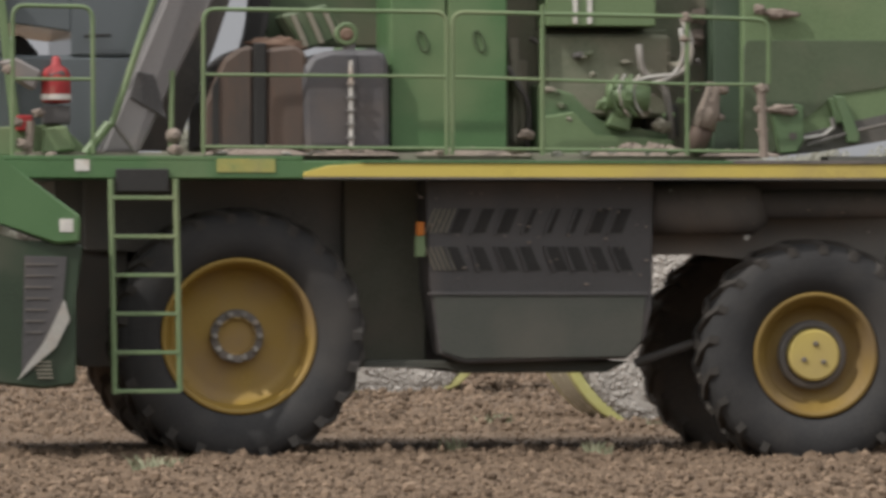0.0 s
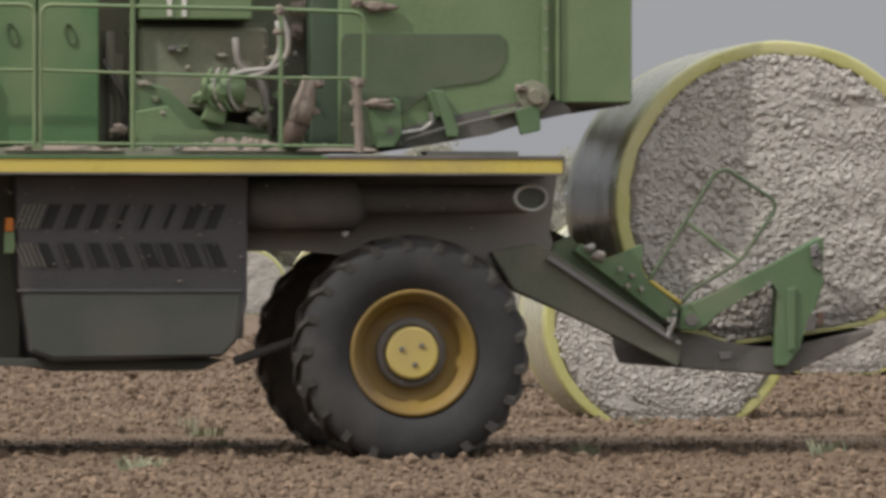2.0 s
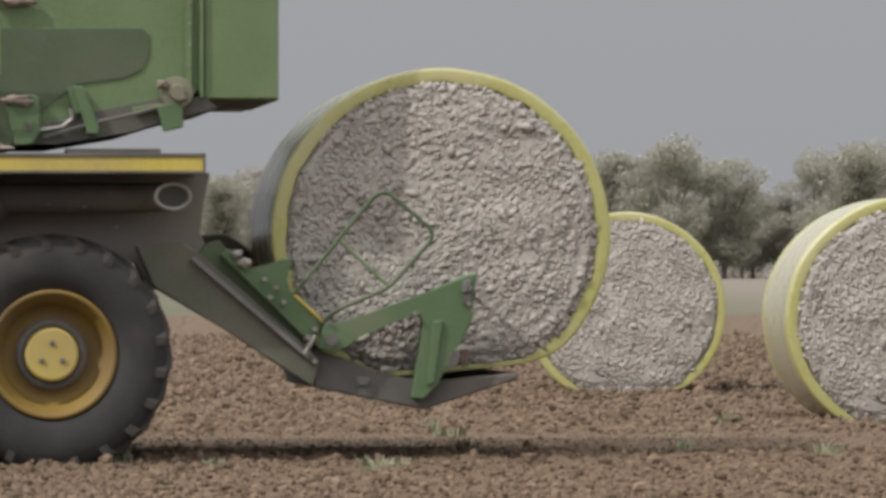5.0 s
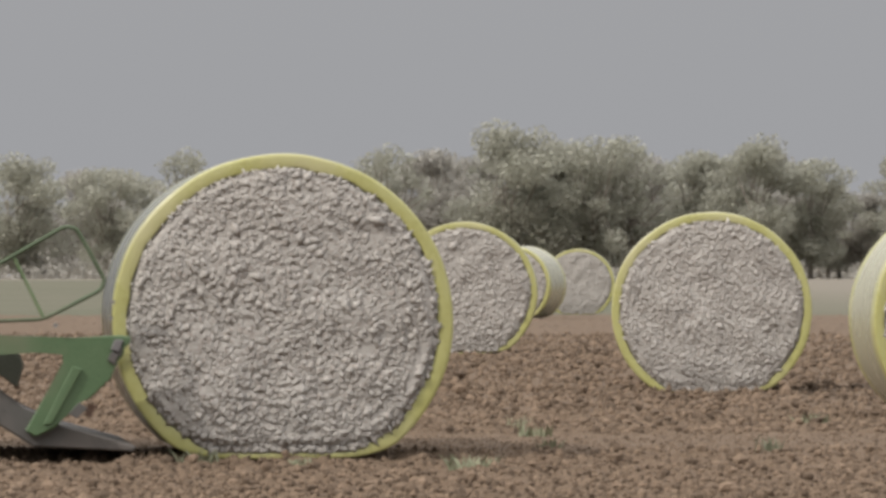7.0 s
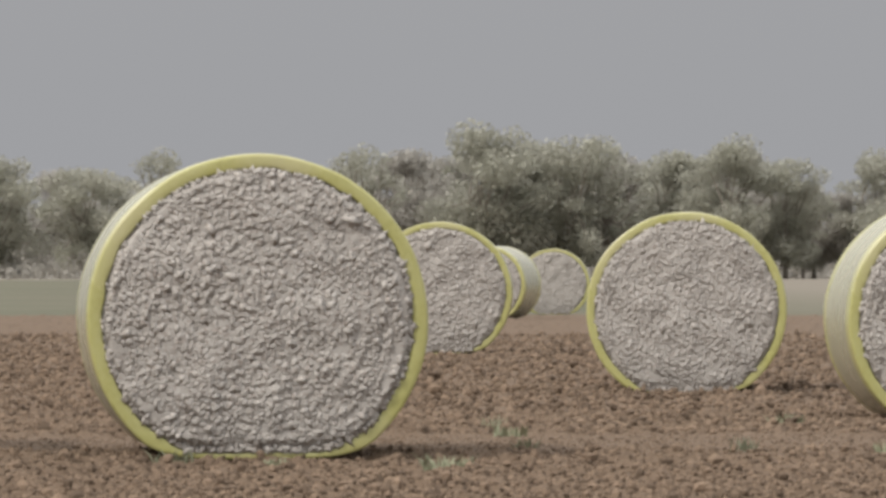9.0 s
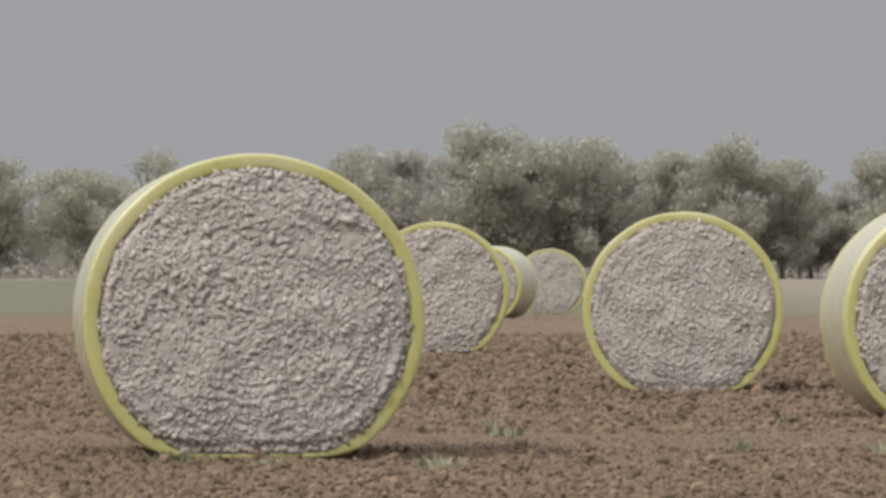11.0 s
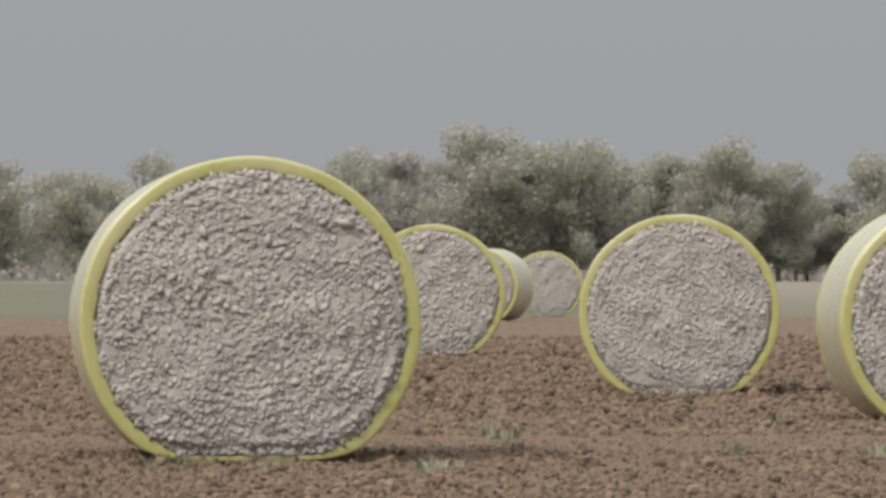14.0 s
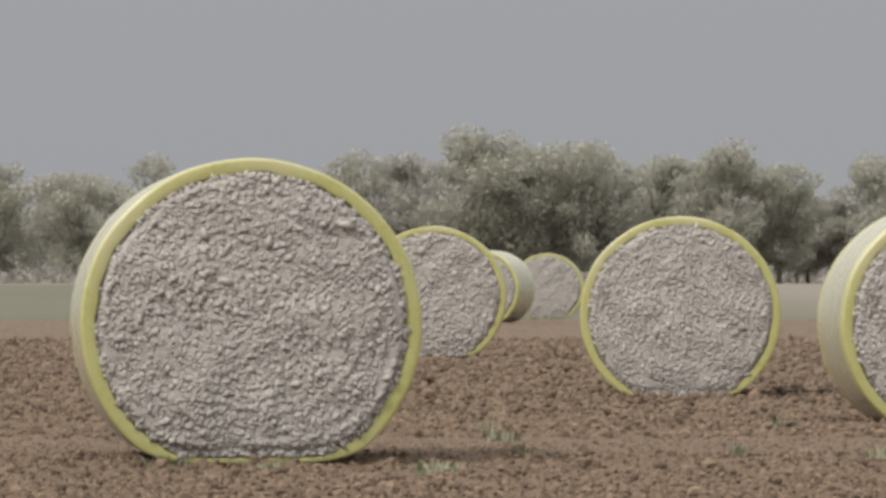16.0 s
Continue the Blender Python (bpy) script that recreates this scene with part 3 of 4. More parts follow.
def at(u, v, d=0.0):
    """(x, z) on the machine from the side drawing: u along it from the deck's rear end, v down, d how deep in the part lies."""
    k = 1 + d / NEAR
    return (u * k + 30 * d) * U, EYE + (488 - v) * U * k


def outline(points, d=0.0):
    return [at(u, v, d) for u, v in points]


def block(points, d0, d1, bevel=0.008, bm=None, plane=None):
    """A plate or block between two depths; plane: the depth at which its outline is drawn."""
    return prism(outline(points, d0 if plane is None else plane), d0, d1, bevel, bm)


def rect(u0, v0, u1, v1):
    return [(u0, v0), (u1, v0), (u1, v1), (u0, v1)]


def bar(points, d, r, sides=8, bm=None, round_by=0.0):
    p = [(at(u, v, d)[0], d, at(u, v, d)[1]) for u, v in points]
    return tube(rounded(p, round_by) if round_by else p, r, sides, bm)


def tyre_mesh(r, width, rim):
    bm = bmesh.new()
    w = width / 2
    prof = [(rim, -w * 0.72), (rim + 0.03, -w * 0.86), (rim + (r - rim) * 0.35, -w * 1.02), (rim + (r - rim) * 0.62, -w), (r - 0.09, -w * 0.93), (r - 0.045, -w * 0.8),
            (r - 0.03, 0), (r - 0.045, w * 0.8), (r - 0.09, w * 0.93), (rim + (r - rim) * 0.62, w), (rim + (r - rim) * 0.35, w * 1.02), (rim + 0.03, w * 0.86), (rim, w * 0.72)]
    return lathe(prof, 72, bm, loop=True)


def lug_mesh(r, width, side, rubber):
    """One tread lug, from the shoulder to the middle of the tyre."""
    bm, w, sect = bmesh.new(), width / 2, []
    for y, turn, low, high in ((side * w * 0.98, 0, r - 0.12, r - 0.045), (side * w * 0.6, 0.10, r - 0.05, r), (-side * w * 0.06, 0.22, r - 0.04, r)):
        sect.append([bm.verts.new((rad * math.cos(turn + da), y, rad * math.sin(turn + da))) for rad, da in ((low, -0.042), (high, -0.03), (high, 0.03), (low, 0.042))])
    for a, c in zip(sect, sect[1:]):
        for i in range(4):
            bm.faces.new((a[i], a[(i + 1) % 4], c[(i + 1) % 4], c[i]))
    bm.faces.new(sect[0][::-1])
    bm.faces.new(sect[-1])
    bmesh.ops.recalc_face_normals(bm, faces=bm.faces)
    return mesh_of("lug", bm, rubber)


def make_wheel(parent, name, r, rim, width, u, v, d, front, rubber=None):
    w = new(name)
    w.parent = parent
    x, z = at(u, v, 0.33 if front else 0.2)
    w.matrix_basis = pose(x, d + width / 2, z)
    lugs, rubber = 23 if front else 21, rubber or TYRE
    part("tyre", tyre_mesh(r, width, rim), rubber, w, "worn dusty black tractor tyre", True)
    for side in (-1, 1):
        me = lug_mesh(r, width, side, TREAD if rubber is TYRE else rubber)
        for k in range(lugs):
            ob = new("lug", me)
            ob.parent = w
            ob.matrix_basis = pose(0, 0, 0, 0, 360 * (k + (0.5 if side > 0 else 0)) / lugs, 0)
    h = -width / 2
    part("wheel_disc_back", lathe([(rim, -h * 0.3), (0.3, -h * 0.2), (0.02, -h * 0.2)], 40, caps=False), YELLOW, w)
    if front:
        part("rim", lathe([(rim + 0.012, h * 0.70), (rim + 0.014, h * 0.84), (rim - 0.012, h * 0.86), (rim - 0.03, h * 0.74), (rim - 0.055, h * 0.5), (rim - 0.06, h * 0.15), (rim * 0.72, h * 0.05), (rim * 0.40, h * 0.12), (0.19, h * 0.12)], 64, caps=False), YELLOW, w, "dusty yellow steel wheel disc", True)
        part("hub", lathe([(0.20, h * 0.10), (0.195, h * 0.30), (0.13, h * 0.36), (0.125, h * 0.26), (0.02, h * 0.26)], 32), YELLOW, w)
        for k in range(10):
            a = 2 * math.pi * k / 10
            part("wheel_bolt", lathe([(0.026, h * 0.2), (0.026, h * 0.42), (0.018, h * 0.46)], 6, cx=0.165 * math.cos(a), cz=0.165 * math.sin(a)), STEEL, w)
        part("hub_plate", lathe([(0.198, h * 0.26), (0.196, h * 0.345), (0.138, h * 0.35), (0.132, h * 0.25)], 32, loop=True), BLACK, w, "dark ring of bolts")
    else:
        part("rim", lathe([(rim + 0.012, h * 0.70), (rim + 0.014, h * 0.88), (rim - 0.018, h * 0.90), (rim - 0.032, h * 0.76), (rim - 0.07, h * 0.66), (rim - 0.085, h * 0.35), (rim * 0.68, h * 0.2), (rim * 0.58, h * 0.25), (0.24, h * 0.25)], 64, caps=False), YELLOW_GRIMY, w, "dusty yellow steel rim", True)
        part("hub_ring", lathe([(0.262, h * 0.15), (0.255, h * 0.42), (0.205, h * 0.46), (0.195, h * 0.3)], 40, caps=False), BLACK, w, "dark greasy hub ring", True)
        part("hub_cap", lathe([(0.196, h * 0.2), (0.192, h * 0.62), (0.175, h * 0.66), (0.02, h * 0.66)], 40), STRIPE, w, "flat yellow hub cap")
        for k in range(3):
            a = 1.46 + 2 * math.pi * k / 3
            part("wheel_bolt", lathe([(0.02, h * 0.5), (0.02, h * 0.70), (0.012, h * 0.71)], 8, cx=0.085 * math.cos(a), cz=0.085 * math.sin(a)), BLACK, w)
    return w


FRONT_R, REAR_R = 0.950, 0.864


def make_harvester():
    h = new("cotton_harvester")
    tagged(h, "green and yellow cotton harvester with a rear bale cradle", "harvester")
    # wheels
    wheels = [(make_wheel(h, "front_wheel", FRONT_R, 0.562, 0.62, -1301, 591, 0.33, True), FRONT_R),
              (make_wheel(h, "front_wheel", FRONT_R, 0.565, 0.62, -1301, 591, 2.75, True, FILL_LIT_TYRE), FRONT_R),
              (make_wheel(h, "rear_wheel", REAR_R, 0.452, 0.60, -264, 626, 0.2, False), REAR_R),
              (make_wheel(h, "rear_wheel", REAR_R, 0.452, 0.60, -264, 626, 2.7, False, FILL_LIT_TYRE), REAR_R)]
    # chassis and deck
    part("deck", block(rect(-1760, 279, -3, 311), 0.06, 4.2), GREEN_CLEAN, h, "long green deck beam")
    part("deck_front", block(rect(-1760, 271, -1194, 279), 0.06, 0.8, 0.004), GREEN_CLEAN, h)
    part("deck_edge", block([(-1194, 300), (-1150, 288), (-1090, 284), (0, 283), (0, 308), (-1194, 308)], 0.03, 0.06, 0.004), STRIPE, h, "yellow painted stripe along the deck")
    part("deck_floor", block(rect(-1700, 265, -430, 279), 0.25, 3.6, 0.004), DUSTY, h, "dusty walkway floor")
    part("deck_trim", block(rect(-1090, 278, -420, 283), 0.02, 0.10, 0.002), GREEN_CLEAN, h)
    part("deck_trim", block(rect(-420, 277, 3, 283), 0.02, 0.10, 0.002), BLACK, h)
    part("deck_trim", block(rect(-1194, 308, 3, 312), 0.02, 0.10, 0.002), BLACK, h)
    part("deck_trim", block(rect(0, 277, 4, 312), 0.02, 0.12, 0.002), BLACK, h)
    part("decal", block(rect(-1348, 276, -1244, 300), 0.052, 0.06, 0.001), FADED, h, "faded yellow decal")
    part("decal", block(rect(-1600, 278, -1574, 298), 0.052, 0.06, 0.001), WHITE, h, "small white warning sticker")
    part("deck_strip", block(rect(-242, 269, -78, 278), 0.3, 0.6, 0.003), BLACK, h, "black rubber strip on the deck")
    part("chassis", block([(-1560, 311), (-5, 311), (-20, 380), (-30, 430), (-560, 440), (-560, 600), (-960, 640), (-1100, 640), (-1180, 440), (-1560, 440)], 1.16, 3.3, 0.01), FILL_LIT_GRIME, h, "dark dusty chassis")
    part("wheel_arch", block([(-1100, 311), (-955, 311), (-955, 640), (-1075, 640), (-1100, 560)], 0.97, 1.2), ARM_STEEL, h, "dark green dusty side plate")
    part("rear_frame", block([(-560, 311), (-3, 311), (-20, 415), (-8, 440), (-40, 475), (-95, 515), (-112, 500), (-132, 462), (-400, 452), (-455, 446), (-560, 446)], 0.83, 1.05), FILL_LIT_GRIME, h, "black rear frame plate")
    part("axle", lathe([(0.14, 0.7), (0.14, 2.8)], 16, cx=at(-265, 626, 0.5)[0], cz=at(-265, 626, 0.5)[1]), BLACK, h)
    part("tie_rod", bar([(-580, 640), (-430, 590)], 0.9, 0.035), BLACK, h)
    # vented side panel
    panel = part("vent_panel", block([(-969, 313), (-558, 313), (-560, 540), (-575, 600), (-605, 632), (-900, 640), (-940, 625), (-962, 500)], 0.34, 0.9, 0.015), PLASTIC, h, "dark dusty plastic side panel with slanted vents")
    part("lower_skirt", block([(-955, 518), (-572, 516), (-580, 600), (-606, 628), (-900, 632), (-940, 618)], 0.325, 0.34, 0.004), PLATE, panel, "slightly bulged lower panel")
    part("belly_pan", block([(-1095, 634), (-600, 636), (-640, 656), (-905, 657), (-930, 646), (-1090, 646)], 0.5, 3.6), PLATE, h)
    for v0, v1, lean, places in ((364, 407, 18, (-906, -864, -821, -780, -738, -697, -656, -617)), (432, 474, -18, (-913, -867, -821, -781, -732, -696, -656, -614))):
        for u in places:
            half = 11 if u not in (-780, -738, -697) or lean < 0 else 4
            part("vent_slot", block([(u - half + lean / 2, v0), (u + half + lean / 2, v0), (u + half - lean / 2, v1), (u - half - lean / 2, v1)], 0.334, 0.345, 0.001), VOID, panel, "black slanted plate for the shade in a vent opening")
            part("vent_lip", block([(u - half - 5 + lean / 2, v0 - 2), (u - half - 1 + lean / 2, v0 - 2), (u - half - 1 - lean / 2, v1 + 2), (u - half - 5 - lean / 2, v1 + 2)], 0.31, 0.345, 0.001), PLASTIC, panel)
        for k in range(5):
            u = -962 + k * 9
            part("vent_rib", block([(u + lean / 2, v0), (u + 3 + lean / 2, v0), (u + 3 - lean / 2, v1), (u - lean / 2, v1)], 0.325, 0.345, 0.001), DUSTY, panel)
    part("panel_edge", block(rect(-965, 513, -570, 518), 0.315, 0.34, 0.002), PLASTIC, panel)
    part("marker_lamp", block(rect(-986, 388, -972, 412), 0.28, 0.36, 0.006), ORANGE, h, "small orange side lamp")
    part("lamp_bracket", block(rect(-988, 412, -970, 450), 0.30, 0.36, 0.004), GREEN, h)
    # silencer and exhaust
    part("silencer", tube([(at(-560, 362, 0.6)[0], 0.6, at(0, 362, 0.6)[1]), (at(-372, 362, 0.6)[0], 0.6, at(0, 362, 0.6)[1]), (at(-352, 358, 0.6)[0], 0.6, at(0, 358, 0.6)[1])], [0.20, 0.20, 0.13], 24), BLACK, h, "dark grey dusty silencer", True)
    pipe = part("exhaust_pipe", tube([(at(-360, 356, 0.5)[0], 0.55, at(0, 356, 0.5)[1]), (at(-110, 354, 0.5)[0], 0.52, at(0, 354, 0.5)[1]), (at(-55, 352, 0.3)[0], 0.34, at(0, 352, 0.3)[1])], 0.108, 20), BLACK, h, "dark exhaust pipe", True)
    ax, az = at(-56, 352, 0.2)
    rim_bm = bmesh.new()
    rim_pts = [(ax + 0.125 * math.cos(q), 0.205 + 0.05 * math.cos(q), az + 0.09 * math.sin(q)) for q in (2 * math.pi * i / 24 for i in range(24))]
    tube(rim_pts, 0.015, 6, rim_bm, True)
    part("exhaust_mouth", rim_bm, HOSE, pipe, "rusty bright rim of the exhaust", True)
    # dark disc over the closed pipe end, the bore's shade as colour
    inner = bmesh.new()
    inner.faces.new([inner.verts.new((ax + 0.115 * math.cos(q), 0.21 + 0.05 * math.cos(q), az + 0.086 * math.sin(q))) for q in (2 * math.pi * i / 24 for i in range(24))])
    part("exhaust_bore", inner, PLATE, pipe)
    # railings
    for pts in ([(-1371, 268), (-1371, 11), (-936, 14), (-936, 268)], [(-926, 268), (-926, 14), (-504, 20), (-354, 25), (-354, 140)]):
        part("rail_frame", bar(pts, 0.1, 0.016, 8, None, 0.09), GREEN, h, "green tubular hand rail")
    for u0, v0, u1, v1, r in ((-1371, 127, -936, 129, 0.012), (-1371, 255, -936, 257, 0.012), (-926, 129, -502, 141, 0.012), (-926, 257, -372, 261, 0.012), (-502, 141, -368, 141, 0.012),
                              (-764, 0, -764, 268, 0.019), (-502, 16, -502, 268, 0.016)):
        part("rail_bar", bar([(u0, v0), (u1, v1)], 0.1, r), GREEN, h)
    part("rail_post", bar([(-368, 140), (-366, 200), (-362, 272)], 0.1, 0.032), LINT, h, "rail post caked with lint and dust")
    for k, (u, v, z) in enumerate(((-368, 150, 0.045), (-369, 185, 0.05), (-366, 225, 0.045), (-504, 22, 0.05), (-506, 60, 0.04), (-368, 148, 0.06))):
        part("lint_tuft", clump(u, v, 0.1, z, 20 + k), LINT, h, "", True)
    for pts in ([(-1709, 300), (-1709, 6), (-1568, 8), (-1566, 268)],):
        part("rail_frame", bar(pts, 0.1, 0.016, 8, None, 0.09), GREEN, h, "green tubular hand rail")
    part("rail_bar", bar([(-1709, 136), (-1566, 136)], 0.1, 0.012), GREEN, h)
    # ladder
    lad = part("ladder", bar([(-1537, 312), (-1530, 693)], 0.02, 0.022), GREEN, h, "green steel boarding ladder")
    part("ladder_side", bar([(-1422, 312), (-1414, 688)], 0.02, 0.022), GREEN, lad)
    for k in range(6):
        v = 345 + k * 68.5
        part("rung", block(rect(-1536 + k, v - 3, -1418 + k, v + 4), 0.0, 0.12, 0.004), GREEN, lad)
    part("step_box", block(rect(-1528, 294, -1434, 335), 0.02, 0.3), VOID, h)
    # cab, lift arms and front
    cab = part("cab", block([(-1790, 94), (-1438, 94), (-1500, 268), (-1790, 268)], 0.75, 3.0, 0.03), CAB_GLASS, h, "dark tinted cab glass with a window through it")
    part("cab_side", block([(-1592, 94), (-1592, -260), (-1380, -260), (-1390, -60), (-1440, 94)], 0.75, 3.0, 0.01), CAB_GLASS, cab)
    part("cab_side", block([(-1790, 94), (-1790, -260), (-1712, -260), (-1712, 94)], 0.75, 3.0, 0.01), CAB_GLASS, cab)
    part("cab_top", block([(-1712, 36), (-1712, -260), (-1592, -260), (-1592, 52)], 0.75, 3.0, 0.01), CAB_GLASS, cab)
    part("cab_seat", block([(-1694, 94), (-1678, 56), (-1662, 64), (-1636, 94)], 1.2, 1.7, 0.02), PLASTIC, cab, "dark seat back seen through the window")
    part("wiper", bar([(-1570, 60), (-1522, 58)], 0.7, 0.012), VOID, h)
    part("cab_pillar", block([(-1729, -40), (-1715, -40), (-1678, 270), (-1694, 270)], 0.6, 0.75), GREEN, h)
    part("cab_base", block([(-1790, 225), (-1620, 215), (-1560, 271), (-1790, 271)], 0.3, 0.9), GREEN, h)
    part("lift_duct", block([(-1548, 268), (-1480, 266), (-1312, -80), (-1402, -80)], 0.3, 0.75, 0.02), DUCT, h, "slanting grey sheet-metal duct")
    # black plate added for the shade between the duct and the tanks
    part("duct_shade", block([(-1484, 262), (-1400, 262), (-1372, 180), (-1334, 78), (-1308, 0), (-1285, -80), (-1350, -80)], 0.9, 1.1), BLACK, h)
    part("duct_clamp", block([(-1497, 168), (-1432, 206), (-1455, 128), (-1484, 122)], 0.28, 0.3, 0.004), PLASTIC, h)
    part("lift_rod", bar([(-1572, 264), (-1530, 212), (-1452, -20), (-1430, -90)], 0.2, 0.026, 10), GREEN, h, "green hydraulic lift rod")
    part("rod_end", bar([(-1578, 268), (-1536, 214)], 0.2, 0.036, 10), GREEN, h)
    part("brace", bar([(-1531, 212), (-1490, 264)], 0.22, 0.014), BLACK, h)
    part("post", bar([(-1424, 266), (-1422, 120)], 0.3, 0.02), GREEN, h)
    part("lint_clump", lathe([(0.02, 0.2), (0.055, 0.24), (0.06, 0.3), (0.02, 0.34)], 10, cx=at(-1420, 235, 0.2)[0], cz=at(-1420, 235, 0.2)[1]), LINT, h)
    ext = part("fire_extinguisher", lathe_upright([(0.01, 0), (0.105, 0.01), (0.108, 0.06), (0.108, 0.20), (0.085, 0.255), (0.035, 0.285), (0.03, 0.34), (0.01, 0.35)], at(-1628, 180, 0.3), 0.3), RED, h, "red fire extinguisher", True)
    part("extinguisher_band", lathe_upright([(0.111, 0.03), (0.111, 0.07)], at(-1628, 180, 0.3), 0.3), WHITE, ext)
    part("extinguisher_handle", block([(-1642, 128), (-1618, 120), (-1612, 128), (-1636, 138)], 0.2, 0.34, 0.005), PLASTIC, ext, "dark carrying handle")
    part("extinguisher_bracket", block(rect(-1652, 182, -1604, 215), 0.22, 0.4), PLASTIC, h)
    part("work_lamp", block([(-1732, 105), (-1700, 98), (-1655, 122), (-1668, 158), (-1700, 140)], 0.2, 0.36, 0.02), DUCT, h, "dusty greyish work lamp")
    part("signal_lamp", block(rect(-1700, 200, -1672, 228), 0.2, 0.3, 0.01), RED, h, "red signal lamp")
    part("fluid_can", block([(-1652, 222), (-1610, 218), (-1596, 262), (-1655, 268)], 0.2, 0.45, 0.015), GREEN, h)
    part("lint_post", bar([(-1676, 210), (-1682, 300)], 0.15, 0.03), LINT, h)
    part("picking_unit_arm", block([(-1790, 240), (-1734, 278), (-1596, 378), (-1598, 425), (-1640, 428), (-1734, 392), (-1790, 380)], -0.25, 0.25, 0.02), GREEN_CLEAN, h, "green sheet-metal shield of the picking head")
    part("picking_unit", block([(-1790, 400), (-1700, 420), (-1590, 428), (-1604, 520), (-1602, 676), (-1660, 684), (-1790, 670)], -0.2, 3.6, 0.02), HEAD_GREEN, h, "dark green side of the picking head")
    part("picking_grille", block([(-1695, 448), (-1620, 450), (-1630, 560), (-1700, 665)], -0.215, -0.2, 0.003), PLASTIC, h)
    part("plastic_flap", block([(-1625, 525), (-1615, 560), (-1640, 610), (-1708, 668), (-1690, 640), (-1660, 600)], -0.24, -0.225, 0.002), HOSE, h, "torn pale plastic flap")
    for k in range(5):
        part("grille_slat", block(rect(-1680 + 2 * k, 634 + 7 * k, -1648 + k, 637 + 7 * k), -0.225, -0.2, 0.001), DUSTY, h)
    for k in range(7):
        part("grille_slat", block(rect(-1694, 462 + 20 * k, -1640 - 4 * k, 465 + 20 * k), -0.222, -0.2, 0.001), BLACK, h)
    part("drive_housing", block([(-1610, 311), (-1480, 311), (-1480, 645), (-1560, 645), (-1598, 560)], 1.3, 3.0), FILL_LIT_GRIME, h, "dark dusty drive housing behind the picking head")
    for k, (u, v, z) in enumerate(((-1702, 214, 0.05), (-1690, 252, 0.06), (-1664, 196, 0.05), (-1676, 276, 0.045), (-1640, 272, 0.05), (-1716, 120, 0.05), (-1420, 262, 0.06))):
        part("lint_tuft", clump(u, v, 0.12, z, 230 + k), LINT, h, "", True)
    part("warning_sticker", block(rect(-1634, 383, -1610, 406), -0.256, -0.25, 0.001), WHITE, h)
    # tanks and doors above the deck
    part("fluid_tank", block([(-1366, 262), (-1364, 180), (-1330, 100), (-1300, 78), (-1275, 74), (-1275, 262)], 0.35, 1.6, 0.03), BROWN, h, "dusty brown stained tank")
    part("fluid_tank", block([(-1255, 262), (-1255, 80), (-1200, 74), (-1180, 90), (-1180, 262)], 0.35, 1.6, 0.03), BROWN, h, "dusty brown stained tank")
    part("tank_strap", block(rect(-1276, 70, -1254, 262), 0.33, 1.0, 0.01), VOID, h, "dark strap")
    part("rust_patch", clump(-1230, 76, 0.5, 0.10, 31, 2.2), RUST, h, "rusty dirt on top of the tank", True)
    part("fuel_tank", block([(-1184, 262), (-1190, 120), (-1172, 92), (-1140, 82), (-1050, 82), (-1036, 96), (-1034, 262)], 0.3, 1.6, 0.04), GREY, h, "dark grey plastic fuel tank")
    part("tank_seam", block(rect(-1100, 90, -1094, 260), 0.285, 0.31, 0.004), GREY, h)
    part("filler_neck", bar([(-1105, 100), (-1105, 58)], 0.4, 0.05, 14), DUCT, h, "pale filler neck")
    cx, cz = at(-1110, 54, 0.34)
    cap = part("filler_cap", lathe([(0.085, 0.42), (0.088, 0.36), (0.08, 0.335), (0.055, 0.35), (0.01, 0.355)], 22, cx=cx, cz=cz), GREEN, h, "round pale green filler cap", True)
    part("cap_dirt", lathe([(0.05, 0.345), (0.03, 0.338), (0.006, 0.34)], 14, cx=cx, cz=cz), RUST, cap)
    # dark strip laid on the tank in place of a shaded gap
    part("tank_gap", block([(-1350, 262), (-1350, 150), (-1338, 126), (-1338, 262)], 0.335, 0.36, 0.004), VOID, h, "dark strip for the shade between tank ribs")
    part("sight_gauge", bar([(-1105, 100), (-1104, 256)], 0.24, 0.016, 8), WHITE, h, "white sight tube")
    for k in range(5):
        part("gauge_clip", block(rect(-1111, 140 + k * 24, -1099, 145 + k * 24), 0.21, 0.28, 0.002), STEEL, h)
    part("filter_box", block([(-1222, 20), (-1140, 0), (-1110, 60), (-1180, 84)], 0.6, 1.2, 0.02), GREEN_DARK, h)
    for k in range(3):
        part("filter_rib", block([(-1205 + 28 * k, 22 - 5 * k), (-1196 + 28 * k, 20 - 5 * k), (-1172 + 28 * k, 76 - 6 * k), (-1181 + 28 * k, 78 - 6 * k)], 0.57, 0.6, 0.004), DUSTY, h)
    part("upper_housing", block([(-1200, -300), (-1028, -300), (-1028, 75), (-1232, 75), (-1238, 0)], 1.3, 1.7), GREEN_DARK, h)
    part("housing_edge", block([(-1262, -60), (-1226, -60), (-1236, 40), (-1248, 76), (-1282, 78), (-1268, 30)], 1.0, 1.3), VOID, h)
    for u0, u1 in ((-1029, -931), (-927, -821)):
        door = part("service_door", block(rect(u0, -300, u1, 262), 0.42, 4.1, 0.01), GREEN_CLEAN, h, "tall flat green service door")
        u = u0 + 56
        part("door_handle", bar([(u + 8 * math.cos(q) + 5 * math.sin(q), 66 + 19 * math.sin(q)) for q in (2 * math.pi * k / 14 for k in range(15))], 0.412, 0.007, 6), GREEN_DARK, door, "recessed dark door handle")
